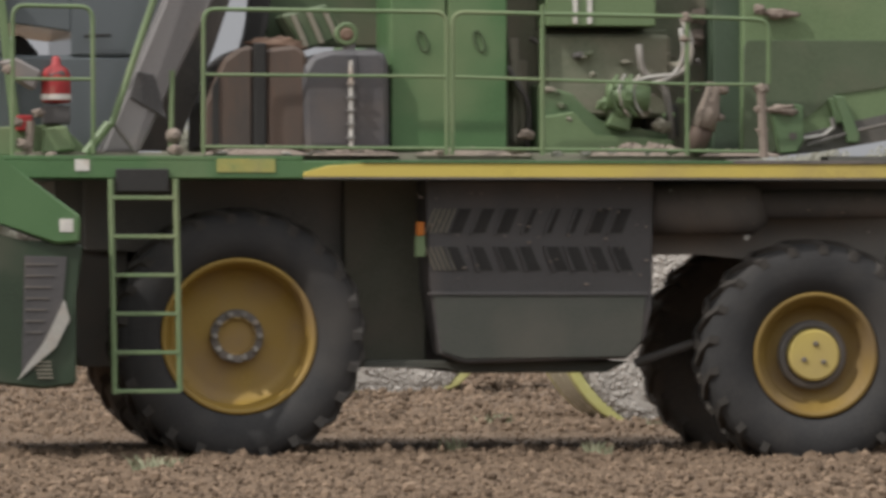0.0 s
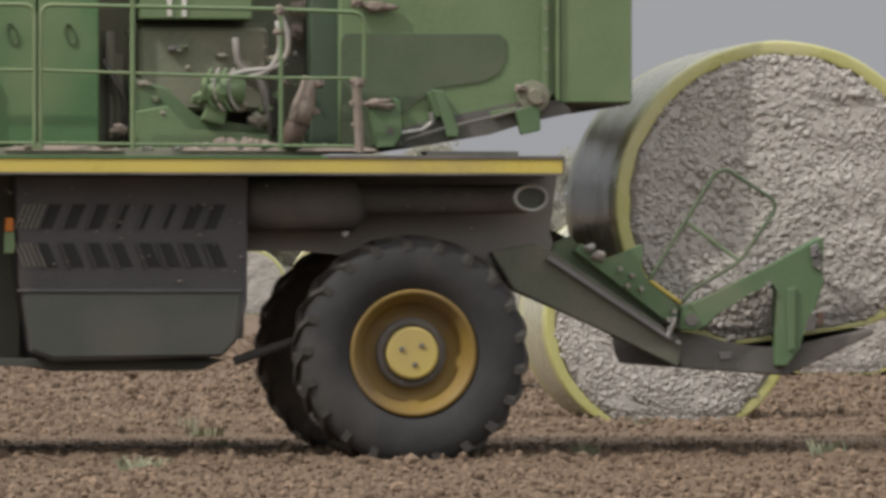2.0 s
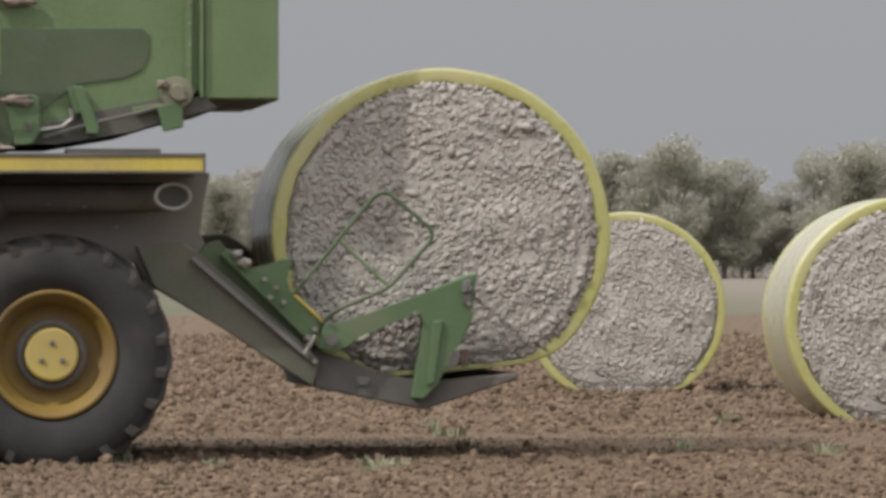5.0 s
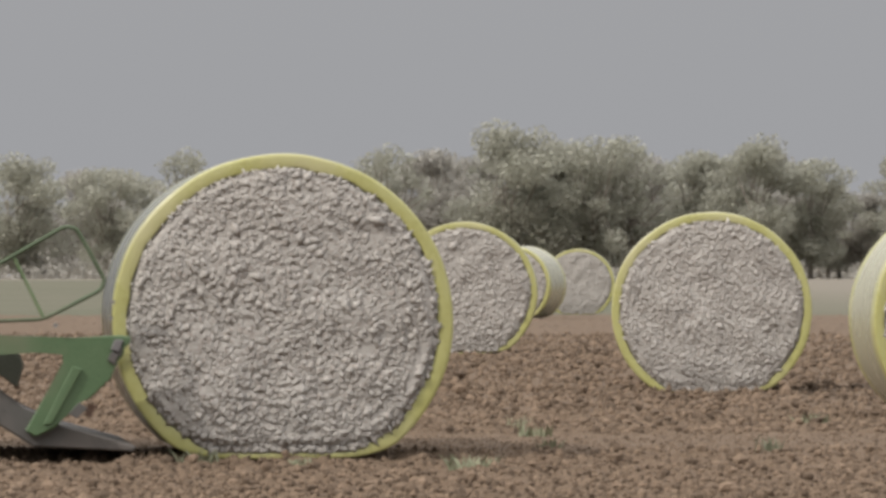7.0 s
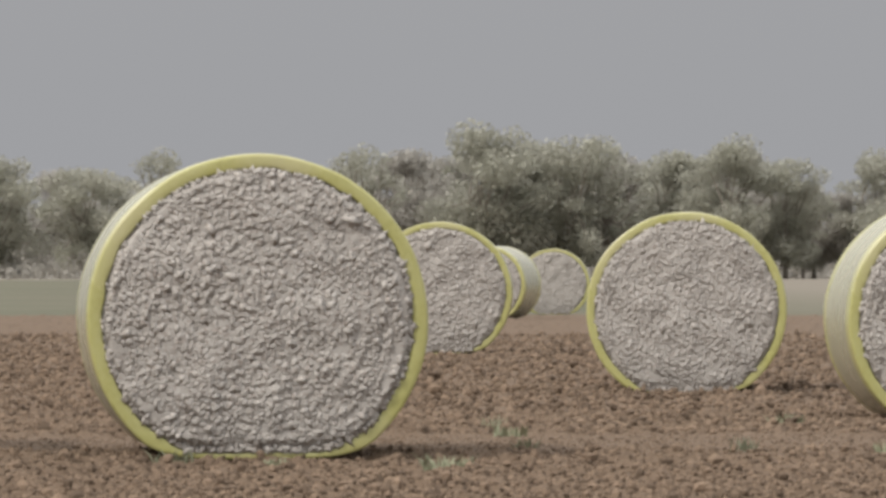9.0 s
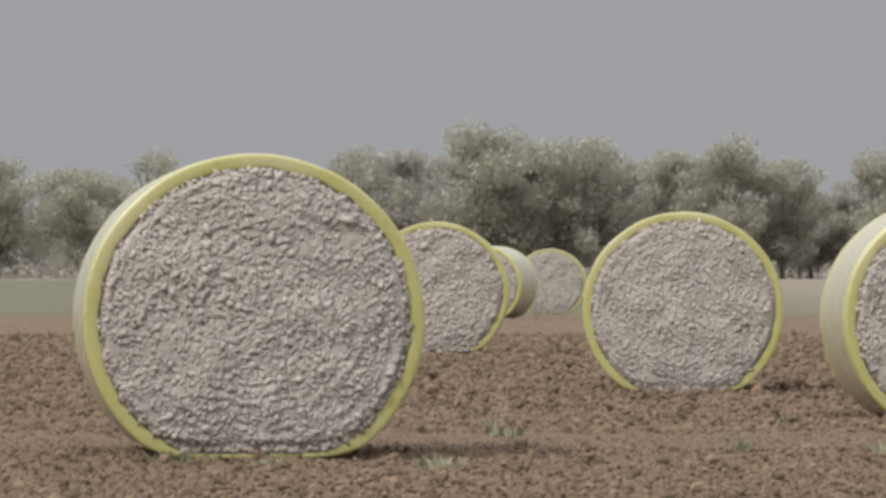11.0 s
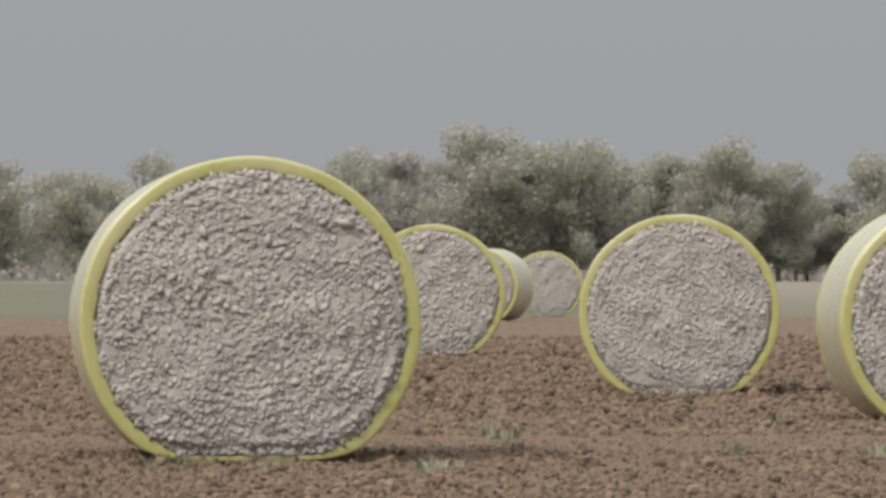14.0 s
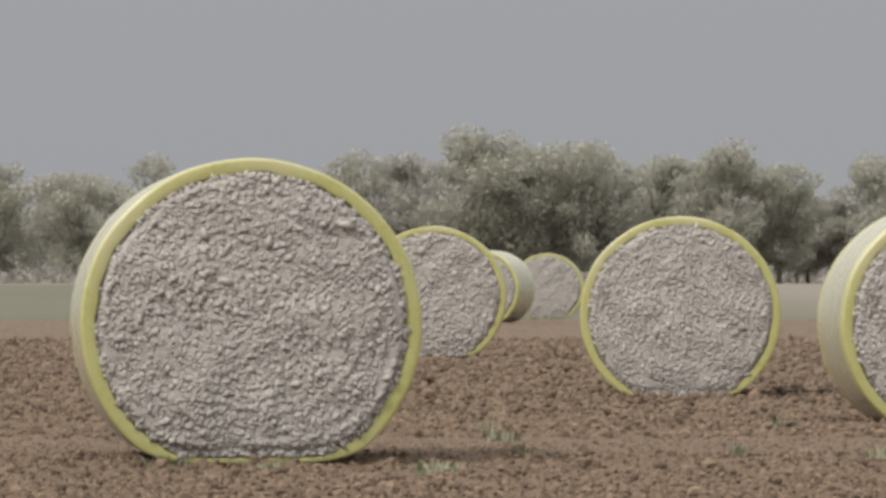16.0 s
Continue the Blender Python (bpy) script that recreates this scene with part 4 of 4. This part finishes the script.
    # engine bay
    part("engine_bay", block(rect(-821, -300, -390, 270), 1.0, 4.1), BAY, h, "dark dust-caked engine bay")
    part("engine_band", block([(-760, 44), (-520, 44), (-520, 58), (-760, 62)], 0.96, 1.3), BAY, h)
    part("engine_block", block(rect(-748, 52, -520, 200), 0.62, 1.3, 0.03), BAY, h, "brown dust-caked engine block")
    part("engine_block", block(rect(-560, 176, -500, 238), 0.85, 1.2, 0.03), BLACK, h)
    part("clamp", block(rect(-668, 70, -628, 100), 0.95, 1.0, 0.02), BLACK, h)
    part("bolt_plate", block(rect(-560, 66, -538, 84), 0.95, 1.0, 0.01), LINT, h)
    part("gap_pipe", bar([(-800, 60), (-796, 140), (-780, 180), (-784, 250)], 0.9, 0.04, 10, None, 0.1), DUSTY, h, "", True)
    part("gap_pipe", bar([(-812, 110), (-770, 180), (-776, 262)], 0.8, 0.022, 8, None, 0.1), BLACK, h, "", True)
    part("engine_cover", block(rect(-748, -120, -550, 38), 0.5, 1.0, 0.01), GREEN, h, "green engine cover")
    for k in range(2):
        part("cover_slot", block(rect(-700 + 26 * k, -60, -692 + 26 * k, 34), 0.485, 0.5, 0.002), WHITE, h)
    part("engine_floor", block([(-762, 240), (-500, 240), (-500, 268), (-762, 268)], 0.9, 1.3, 0.02), BAY, h)
    part("engine_guard", block([(-755, 200), (-700, 190), (-660, 235), (-520, 240), (-520, 268), (-755, 268)], 0.47, 0.9, 0.01), GREEN, h)
    part("engine_side", block([(-762, 140), (-700, 158), (-650, 212), (-515, 232), (-515, 264), (-762, 264)], 0.56, 0.95, 0.02), GREEN_MID, h, "dark green engine side panel")
    part("pump_body", bar([(-640, 160), (-565, 168)], 0.45, 0.10, 14), GREEN, h, "green hydraulic pump", True)
    part("pump_flange", bar([(-612, 162), (-600, 164)], 0.45, 0.14, 14), GREEN, h)
    for k in range(4):
        u = -632 + 13 * k
        part("pump_fin", bar([(u + 10, 124), (u - 2, 150), (u + 4, 180), (u + 18, 200)], 0.36, 0.011, 6, None, 0.05), HOSE if k % 2 else GREEN, h, "", True)
    part("pump_foot", block([(-625, 175), (-590, 178), (-600, 225), (-640, 215)], 0.42, 0.56, 0.01), GREEN, h)
    for k, pts in enumerate(([(-506, 20), (-486, 60), (-488, 100), (-510, 125), (-560, 128), (-600, 140)], [(-506, 40), (-498, 90), (-520, 130), (-560, 140)], [(-770, 60), (-700, 96), (-600, 92), (-530, 110)])):
        part("hose", bar(pts, 0.45 if k < 2 else 0.85, 0.02, 8, None, 0.1), HOSE if k < 2 else BLACK, h, "pale dusty hose" if k < 2 else "", True)
    part("elbow_pipe", bar([(-486, 264), (-478, 236), (-468, 214)], 0.24, [0.07, 0.082, 0.085], 14), BROWN, h, "brown stained elbow pipe", True)
    part("elbow_sleeve", bar([(-470, 220), (-460, 186), (-454, 160), (-450, 138)], 0.23, [0.088, 0.082, 0.06, 0.05], 14), LINT, h, "dusty pinkish pipe sleeve", True)
    part("lint_tuft", clump(-436, 150, 0.22, 0.05, 311), LINT, h, "", True)
    part("lint_tuft", clump(-440, 200, 0.24, 0.04, 312), LINT, h, "", True)
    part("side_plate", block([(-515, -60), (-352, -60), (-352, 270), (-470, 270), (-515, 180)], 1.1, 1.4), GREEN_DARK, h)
    part("bracket", block(rect(-800, 100, -774, 250), 0.9, 1.2), DUSTY, h)
    for k, (u, v, z) in enumerate(((-612, 150, 0.11), (-575, 190, 0.07), (-640, 178, 0.08), (-786, 232, 0.06), (-540, 215, 0.08), (-455, 175, 0.06))):
        part("fitting", clump(u, v, 0.46, z, 40 + k), (GREEN, DUSTY, GREEN, LINT, DUSTY, LINT)[k], h, "", True)
    bits = random.Random(77)
    for k in range(38):
        u, v = bits.uniform(-752, -450), bits.choice((bits.uniform(70, 180), bits.uniform(150, 258)))
        part("fitting", clump(u, v, bits.uniform(0.48, 0.62), bits.uniform(0.012, 0.045), 140 + k, bits.uniform(0.6, 1.8), 2), bits.choice((GREEN, DUSTY, LINT, GREEN_DARK, BLACK)), h)
    part("engine_pipe", bar([(-580, 70), (-575, 120), (-530, 150), (-520, 240)], 0.54, 0.026, 10, None, 0.08), FILL_LIT_GRIME, h, "", True)
    part("lint_streak", clump(-470, 60, 0.85, 0.10, 201, 0.8), LINT, h, "reddish lint caked beside the engine", True)
    part("lint_streak", clump(-462, 20, 0.85, 0.09, 202, 0.9), LINT, h, "", True)
    part("lint_deposit", heap(-990, -780, 266, 12, 0.35, 3), LINT, h, "lint and dirt on the deck")
    part("lint_deposit", heap(-680, -480, 266, 22, 0.35, 4), LINT, h, "brown heap of lint on the deck")
    part("lint_deposit", heap(-1370, -1180, 266, 14, 0.25, 5), LINT, h, "lint and dirt on the deck")
    part("lint_deposit", heap(-1180, -1020, 266, 8, 0.2, 6), LINT, h)
    part("lint_deposit", heap(-480, -330, 266, 10, 0.3, 7), LINT, h)
    flecks = random.Random(5)
    for k in range(16):
        part("lint_fleck", clump(flecks.uniform(-1350, -480), 266 - flecks.uniform(0, 6), 0.14, flecks.uniform(0.015, 0.04), 330 + k, flecks.uniform(1.2, 2.6), 2), HOSE if k % 3 else LINT, h)
    # scraps of lint stuck to the machine
    rng = random.Random(21)
    spots = [(-385, 416, 0.5), (-986, 338, 0.3), (-978, 344, 0.32), (-1384, 316, 0.3), (-524, 332, 0.45), (-620, 328, 0.3), (-392, 345, 0.4), (-300, 425, 0.7), (-160, 405, 0.66), (-40, 450, 0.5), (-120, 458, 0.66), (-96, 503, 0.48)]
    spots += [(rng.uniform(-960, -570), rng.uniform(330, 500), 0.31) for _ in range(34)] + [(rng.uniform(-540, -60), rng.uniform(318, 395), 0.42) for _ in range(10)]
    spots += [(rng.uniform(-740, -480), rng.uniform(60, 255), 0.8) for _ in range(10)]
    for k, (u, v, y) in enumerate(spots):
        part("lint_scrap", clump(u, v, y, 0.035 if k == 0 else rng.uniform(0.005, 0.015), 60 + k, rng.uniform(0.8, 1.8), 1), LINT if k % 4 or k > 9 else WHITE, h)
    # bale chamber
    d = 0.36
    part("bale_chamber", block([(-396, -480), (-8, -480), (-8, 168), (-60, 196), (-170, 205), (-260, 245), (-330, 262), (-396, 262)], d, 4.1, 0.015), GREEN, h, "large green bale chamber")
    part("chamber_recess", block([(-394, 75), (-386, 62), (-112, 61), (-99, 72), (-99, 104), (-112, 131), (-140, 146), (-226, 157), (-280, 200), (-340, 262), (-394, 262)], d - 0.012, d, 0.002), RECESS, h, "darker green panel with the recess shade in its colour")
    part("chamber_post", block(rect(-446, -300, -394, 262), d + 0.11, d + 0.5, 0.01), TEAL, h, "dusty green corner post, shade put into its colour")
    part("rear_door", block(rect(-4, -480, 126, 183), d - 0.03, 4.1, 0.012), GREEN, h, "green rear chamber door")
    part("chamber_rib", block(rect(-34, -480, -24, 168), d - 0.05, d, 0.004), GREEN, h)
    part("chamber_rib", block(rect(-10, -480, -4, 180), d - 0.06, d, 0.004), GREEN, h)
    for k in range(6):
        part("rib_bolt", lathe([(0.012, d - 0.06), (0.012, d - 0.05)], 6, cx=at(-29, -20 + 36 * k, d)[0], cz=at(-29, -20 + 36 * k, d)[1]), STEEL, h)
    part("door_sill", block([(-10, 180), (126, 180), (122, 186), (28, 186), (18, 200), (-70, 208), (-10, 186)], d + 0.1, 3.2), BLACK, h)
    part("floor_belt", block([(-330, 262), (-330, 240), (-190, 205), (-80, 182), (0, 178), (20, 200), (-60, 218), (-130, 240), (-260, 262)], d - 0.02, 3.2, 0.01), BLACK, h, "dark sloping chamber floor")
    part("chamber_bracket", block([(-345, 190), (-300, 175), (-288, 180), (-286, 240), (-300, 262), (-330, 264)], d - 0.10, d + 0.1, 0.008), GREEN_MID, h, "green steel hinge bracket")
    part("bracket_slot", lathe([(0.028, d - 0.108), (0.028, d - 0.10)], 12, cx=at(-309, 234, d)[0], cz=at(-309, 234, d)[1]), BLACK, h)
    part("chamber_bracket", block([(-232, 160), (-212, 162), (-184, 232), (-186, 244), (-206, 244), (-206, 232)], d - 0.10, d, 0.008), GREEN_MID, h, "green steel link arm")
    part("chamber_bracket", block([(-240, 165), (-212, 165), (-208, 205), (-226, 210)], d - 0.07, d, 0.006), GREEN_MID, h)
    part("chamber_bracket", block([(-84, 196), (-40, 184), (-38, 232), (-72, 240)], d - 0.10, d, 0.008), GREEN_MID, h, "green steel plate")
    part("hinge_boss", lathe([(0.05, d - 0.13), (0.06, d - 0.10), (0.115, d - 0.09), (0.12, d - 0.02), (0.07, d)], 18, cx=at(-52, 172, d)[0], cz=at(-52, 172, d)[1]), BAY, h, "lint-caked hinge boss")
    part("hinge_clump", clump(-74, 158, d - 0.10, 0.05, 9), LINT, h, "lint packed round the hinge", True)
    part("hinge_clump", clump(-44, 182, d - 0.10, 0.05, 10), LINT, h, "", True)
    part("lint_ledge", clump(-325, 186, d - 0.10, 0.06, 12, 2.2), LINT, h, "pinkish lint lying on a bracket", True)
    part("steel_link", bar([(-290, 238), (-250, 232), (-232, 218), (-234, 200)], d - 0.06, 0.018, 8), STEEL, h)
    part("hydraulic_hose", bar([(-280, 250), (-200, 226), (-120, 208), (-60, 190)], d - 0.08, 0.014, 6), BLACK, h)
    part("support_arm", block([(-128, 198), (-80, 190), (-78, 198), (-126, 208)], d - 0.06, d, 0.004), GREEN, h)
    part("lint_ledge", clump(-330, 14, d - 0.04, 0.055, 13, 2.6), LINT, h, "pinkish lint caught on the chamber", True)
    part("lint_ledge", clump(-366, 6, d - 0.06, 0.06, 14, 0.8), LINT, h, "", True)
    return h, wheels


def lathe_upright(profile, xz, y, sides=24):
    bm = bmesh.new()
    x, z = xz
    rings = [[bm.verts.new((x + r * math.cos(2 * math.pi * i / sides), y + r * math.sin(2 * math.pi * i / sides), z + q)) for i in range(sides)] for r, q in profile]
    for a, c in zip(rings, rings[1:]):
        for i in range(sides):
            j = (i + 1) % sides
            bm.faces.new((a[i], a[j], c[j], c[i]))
    bm.faces.new(rings[0][::-1])
    bm.faces.new(rings[-1])
    return bm


def clump(u, v, d, size, seed, wide=1.0, fine=3):
    """A ragged lump of lint."""
    bm = bmesh.new()
    bmesh.ops.create_icosphere(bm, subdivisions=fine, radius=1)
    x, z = at(u, v, d)
    for p in bm.verts:
        q = 1 + 0.6 * noise.noise(p.co * 1.8 + Vector((seed, 0, 0))) + 0.5 * noise.noise(p.co * 5 + Vector((0, seed, 0)))
        p.co = Vector((x + p.co.x * size * wide * q * 0.85, d + p.co.y * size * 0.6 * q, z + p.co.z * size * q * 0.62))
    return bm


def heap(u0, u1, v, high, d, seed):
    """A ragged heap of lint along the machine."""
    rng = random.Random(seed)
    bm = bmesh.new()
    n, k = max(8, int((u1 - u0) / 6)), 6
    grid = []
    for i in range(n + 1):
        row = []
        for j in range(k + 1):
            u = u0 + (u1 - u0) * i / n
            q, w = 1 - abs(2 * i / n - 1) ** 2, 1 - abs(2 * j / k - 1) ** 2
            x, z = at(u, v - high * q * w * rng.uniform(0.45, 1.15) + (4 if q * w < 0.01 else 0), d)
            row.append(bm.verts.new((x, d - 0.12 + 0.3 * j / k, z)))
        grid.append(row)
    for i in range(n):
        for j in range(k):
            bm.faces.new((grid[i][j], grid[i + 1][j], grid[i + 1][j + 1], grid[i][j + 1]))
    return bm


# ---- rear cradle, hinged under the deck's rear end ----
HINGE = (-48, 446)


def make_cradle(h):
    c = new("bale_cradle")
    c.parent = h
    hx, hz = at(*HINGE, 0.6)
    c.matrix_basis = pose(hx, 0, hz)

    px, pz = at(876 - 645, 567, 0.5)
    fork = new("tilting_fork")
    fork.parent = c
    fork.matrix_basis = pose(px - hx, 0, pz - hz)
    tilting = ("side_fork", "pivot_pin", "fork_hook", "fork_plate", "guard_frame", "guard_bar", "cradle_pan", "rear_roller", "fork_rib", "fork_latch", "fork_tag", "scuff_plate")

    def add(name, bm, mat, label="", smooth=False):
        on_fork = name in tilting
        bmesh.ops.translate(bm, vec=(-px, 0, -pz) if on_fork else (-hx, 0, -hz), verts=bm.verts)
        return part(name, bm, mat, fork if on_fork else c, label, smooth)

    # points of the drawing are taken from the deck's end
    def q(points):
        return [(x - 645, y + 7) for x, y in points]

    for d in (0.5, 3.2):
        add("lower_arm", block(q([(x + (34 if d > 3 else 0), y - (30 if d > 3 else 0)) for x, y in ((520, 440), (600, 425), (632, 440), (852, 588), (862, 606), (856, 646), (700, 568), (560, 508))]), d, d + 0.22, 0.012), ARM_STEEL, "dark dirty lower arm")
        if d > 3:
            continue
        add("arm_flange", block(q([(618, 452), (626, 447), (846, 592), (840, 597)]), d - 0.05, d, 0.003), DUCT, "pale grey edge of the arm")
        add("upper_plate", block(q([(668, 438), (680, 424), (702, 438), (724, 456), (753, 446), (775, 433), (790, 426), (793, 438), (786, 468), (795, 487), (850, 528), (858, 540), (850, 570), (828, 558)]), d - 0.02, d + 0.10, 0.01), GREEN_MID, "green upper plate of the arm")
        # the arm's shadowed side gets a darker green than its upper plate
        add("inner_web", block(q([(634, 424), (660, 412), (690, 440), (830, 556), (826, 576), (626, 446)]), d + 0.10, d + 0.16, 0.006), GREEN_DARK, "inner web of the arm, shade put into its darker green")
        add("lint_wad", clump(*q([(712, 446)])[0], d - 0.05, 0.055, 301, 1.0), HOSE, "dirty lint caught on the arm", True)
        add("lint_wad", clump(*q([(696, 432)])[0], d - 0.05, 0.04, 302, 1.2), HOSE, "", True)
        add("side_fork", block(q([(861, 538), (908, 521), (1033, 459), (1099, 419), (1115, 413), (1119, 423), (1113, 438), (1119, 448), (1113, 473), (1119, 493), (1103, 541), (1091, 553), (1083, 581), (1073, 615), (1051, 643),
                                  (1031, 643), (1035, 508), (1027, 493), (1013, 501), (983, 515), (923, 549), (908, 571), (885, 581), (858, 578)]), d - 0.06, d + 0.12, 0.010), GREEN_MID, "green forked side plate")
        add("fork_rib", block(q([(1051, 506), (1068, 502), (1066, 612), (1054, 618)]), d - 0.085, d - 0.06, 0.006), GREEN_MID)
        add("fork_latch", block(q([(1094, 430), (1108, 424), (1110, 446), (1096, 450)]), d - 0.10, d - 0.06, 0.005), DUCT, "pale worn latch block")
        add("fork_latch", block(q([(1098, 452), (1112, 452), (1114, 470), (1100, 468)]), d - 0.09, d - 0.06, 0.005), BLACK)
        add("fork_tag", block(q([(1104, 548), (1118, 546), (1119, 570), (1106, 571)]), d + 0.0, d + 0.03, 0.004), RUST, "small dull red tag")
        add("scuff_plate", block(q([(928, 618), (952, 616), (950, 630), (932, 632)]), d + 0.035, d + 0.06, 0.003), DUCT, "scraped pale patch on the pan")
        x, z = at(*q([(876, 560)])[0], d)
        add("pivot_pin", lathe([(0.045, d - 0.09), (0.042, d - 0.05)], 16, cx=x, cz=z), BLACK)
        for u, v in ((845, 545), (838, 575), (852, 600), (858, 520), (836, 560), (770, 482), (748, 470), (786, 505), (762, 500), (1015, 497), (1104, 440), (1106, 468)):
            x, z = at(*q([(u, v)])[0], d)
            add("bolt", lathe([(0.018, d - 0.10), (0.018, d - 0.03), (0.010, d)], 8, cx=x, cz=z), STEEL)
        add("fork_hook", block(q([(1100, 440), (1112, 436), (1116, 452), (1104, 458)]), d - 0.075, d - 0.06, 0.003), BLACK)
        add("fork_plate", block(q([(1090, 555), (1108, 558), (1100, 582), (1084, 582)]), d - 0.08, d - 0.06, 0.003), BLACK)
        frame_pts = q([(803, 490), (922, 300), (942, 292), (1028, 348), (1030, 366), (966, 458), (880, 508), (860, 532)])
        add("guard_frame", bar(frame_pts, d - 0.02, 0.015, 8, None, 0.06), GREEN_DARK, "bent green tubular guard frame")
        add("guard_bar", bar(q([(872, 388), (966, 456)]), d - 0.02, 0.012), GREEN)
        add("guard_foot", bar(q([(803, 490), (862, 532)]), d - 0.02, 0.014), STRIPE)
    add("cradle_pan", block(q([(845, 580), (900, 588), (950, 604), (1010, 612), (1080, 606), (1208, 576), (1210, 586), (1052, 660), (860, 646), (848, 615)]), 0.55, 3.4, 0.012), BLACK, "dark steel cradle pan")
    add("rear_roller", tube([(at(*q([(1196, 588)])[0], 0.5)[0], 0.6, at(*q([(1196, 588)])[0], 0.5)[1]), (at(*q([(1196, 588)])[0], 0.5)[0], 3.3, at(*q([(1196, 588)])[0], 0.5)[1])], 0.03, 12), BLACK)
    add("cross_beam", block(q([(640, 440), (690, 470), (680, 500), (630, 470)]), 0.75, 3.0), BLACK)
    add("lock_pin", bar(q([(836, 590), (850, 556)]), 0.42, 0.018, 8), STEEL)
    return c, fork, (hx, hz), (px - hx, pz - hz)


# ---- what moves ----
DRIVE = [(0, 10.27, -0.02), (0.5, 9.50, -0.008), (1, 8.765, -0.004), (1.5, 8.01, -0.02), (2, 7.314, 0.004), (2.5, 6.546, 0.004), (3, 5.854, 0.012), (3.5, 5.10, 0.029),
         (4, 4.382, 0.016), (4.5, 3.622, -0.008), (5, 2.925, 0.004), (5.2, 2.633, 0.02), (6.2, 1.06, 0.01), (7.3, -0.79, 0.01), (7.5, -1.13, 0.01), (9, -3.5, 0), (12, -8.3, 0), (16, -14.7, 0)]
SWING = [(0, 0), (4.2, 0), (4.5, 1.0), (4.8, 4.2), (5.0, 7.2), (5.2, 10.0), (5.7, 16.0), (6.2, 20.0), (6.5, 20.8), (7.3, 20.8), (16, 20.8)]

ARM = [(0, 0), (4.2, 0), (4.5, 1.0), (4.8, 4.2), (5.0, 7.2), (5.2, 10.0), (5.7, 14.5), (6.2, 16.0), (6.5, 14.5), (7.3, 8.6), (8.5, 6.0), (16, 6.0)]
FORK = [(0, 0), (5.2, 0), (5.7, 3.0), (6.2, 8.0), (6.5, 12.0), (7.3, 19.4), (8.5, 20.0), (16, 20.0)]


def lerp(rows, t, k=1):
    for a, b in zip(rows, rows[1:]):
        if t <= b[0]:
            return a[k] + (b[k] - a[k]) * (t - a[0]) / (b[0] - a[0])
    return rows[-1][k]


def near_at(t):
    """The machine comes slowly nearer as it drives past."""
    return NEAR + 0.45 - 0.18 * min(t, 5.2)


def along(t):
    """Where the deck's rear end is, across the view."""
    return lerp(DRIVE, t) * min(1.0, near_at(t) / NEAR)


def motions(h, wheels, cradle, fork, hinge, fork_pin, bale):
    times = sorted({r[0] for r in DRIVE} | {0.25 * k for k in range(65)})
    walk(h, [(t, pose(along(t), near_at(t), lerp(DRIVE, t, 2))) for t in times])
    for w, r in wheels:
        x, y, z = w.matrix_basis.translation
        walk(w, [(t, pose(x, y, z, 0, math.degrees((lerp(DRIVE, t) - 10.27) / r), 0)) for t in times])
    ctimes = sorted({r[0] for r in SWING} | {0.1 * k for k in range(42, 66)})
    walk(cradle, [(t, pose(hinge[0], 0, hinge[1], 0, lerp(ARM, t), 0)) for t in ctimes])
    walk(fork, [(t, pose(fork_pin[0], 0, fork_pin[1], 0, lerp(FORK, t), 0)) for t in ctimes])
    # the bale rides in the cradle, then is left standing on the ground
    bx, bz = at(1041 - 645, 352 + 7, 0.8)
    rows = []
    rest = Matrix.Translation((2.90, near_at(6) + 0.8 + 1.22, FLAT - 0.03))
    down = 6.1
    btimes = sorted({t for t in times if t < down} | {0.1 * k for k in range(42, 61)})
    start = None
    for t in btimes:
        a = lerp(SWING, t)
        place = Matrix.Translation((along(t) + hinge[0], near_at(t) + 0.8 + 1.22, lerp(DRIVE, t, 2) + hinge[1])) @ pose(0, 0, 0, 0, a, 0) @ Matrix.Translation((bx - hinge[0], 0, bz - hinge[1])) @ pose(0, 0, 0, 0, -0.6 * a - 8, 0)
        rows.append((t, place))
    walk(bale, rows + [(6.35, rest), (7.3, rest), (16, rest)])


make_ground()
make_clods()
bale = make_bales()
harvester, wheel_list = make_harvester()
cradle, fork, hinge, fork_pin = make_cradle(harvester)
make_trees()
make_weeds()
motions(harvester, wheel_list, cradle, fork, hinge, fork_pin, bale)
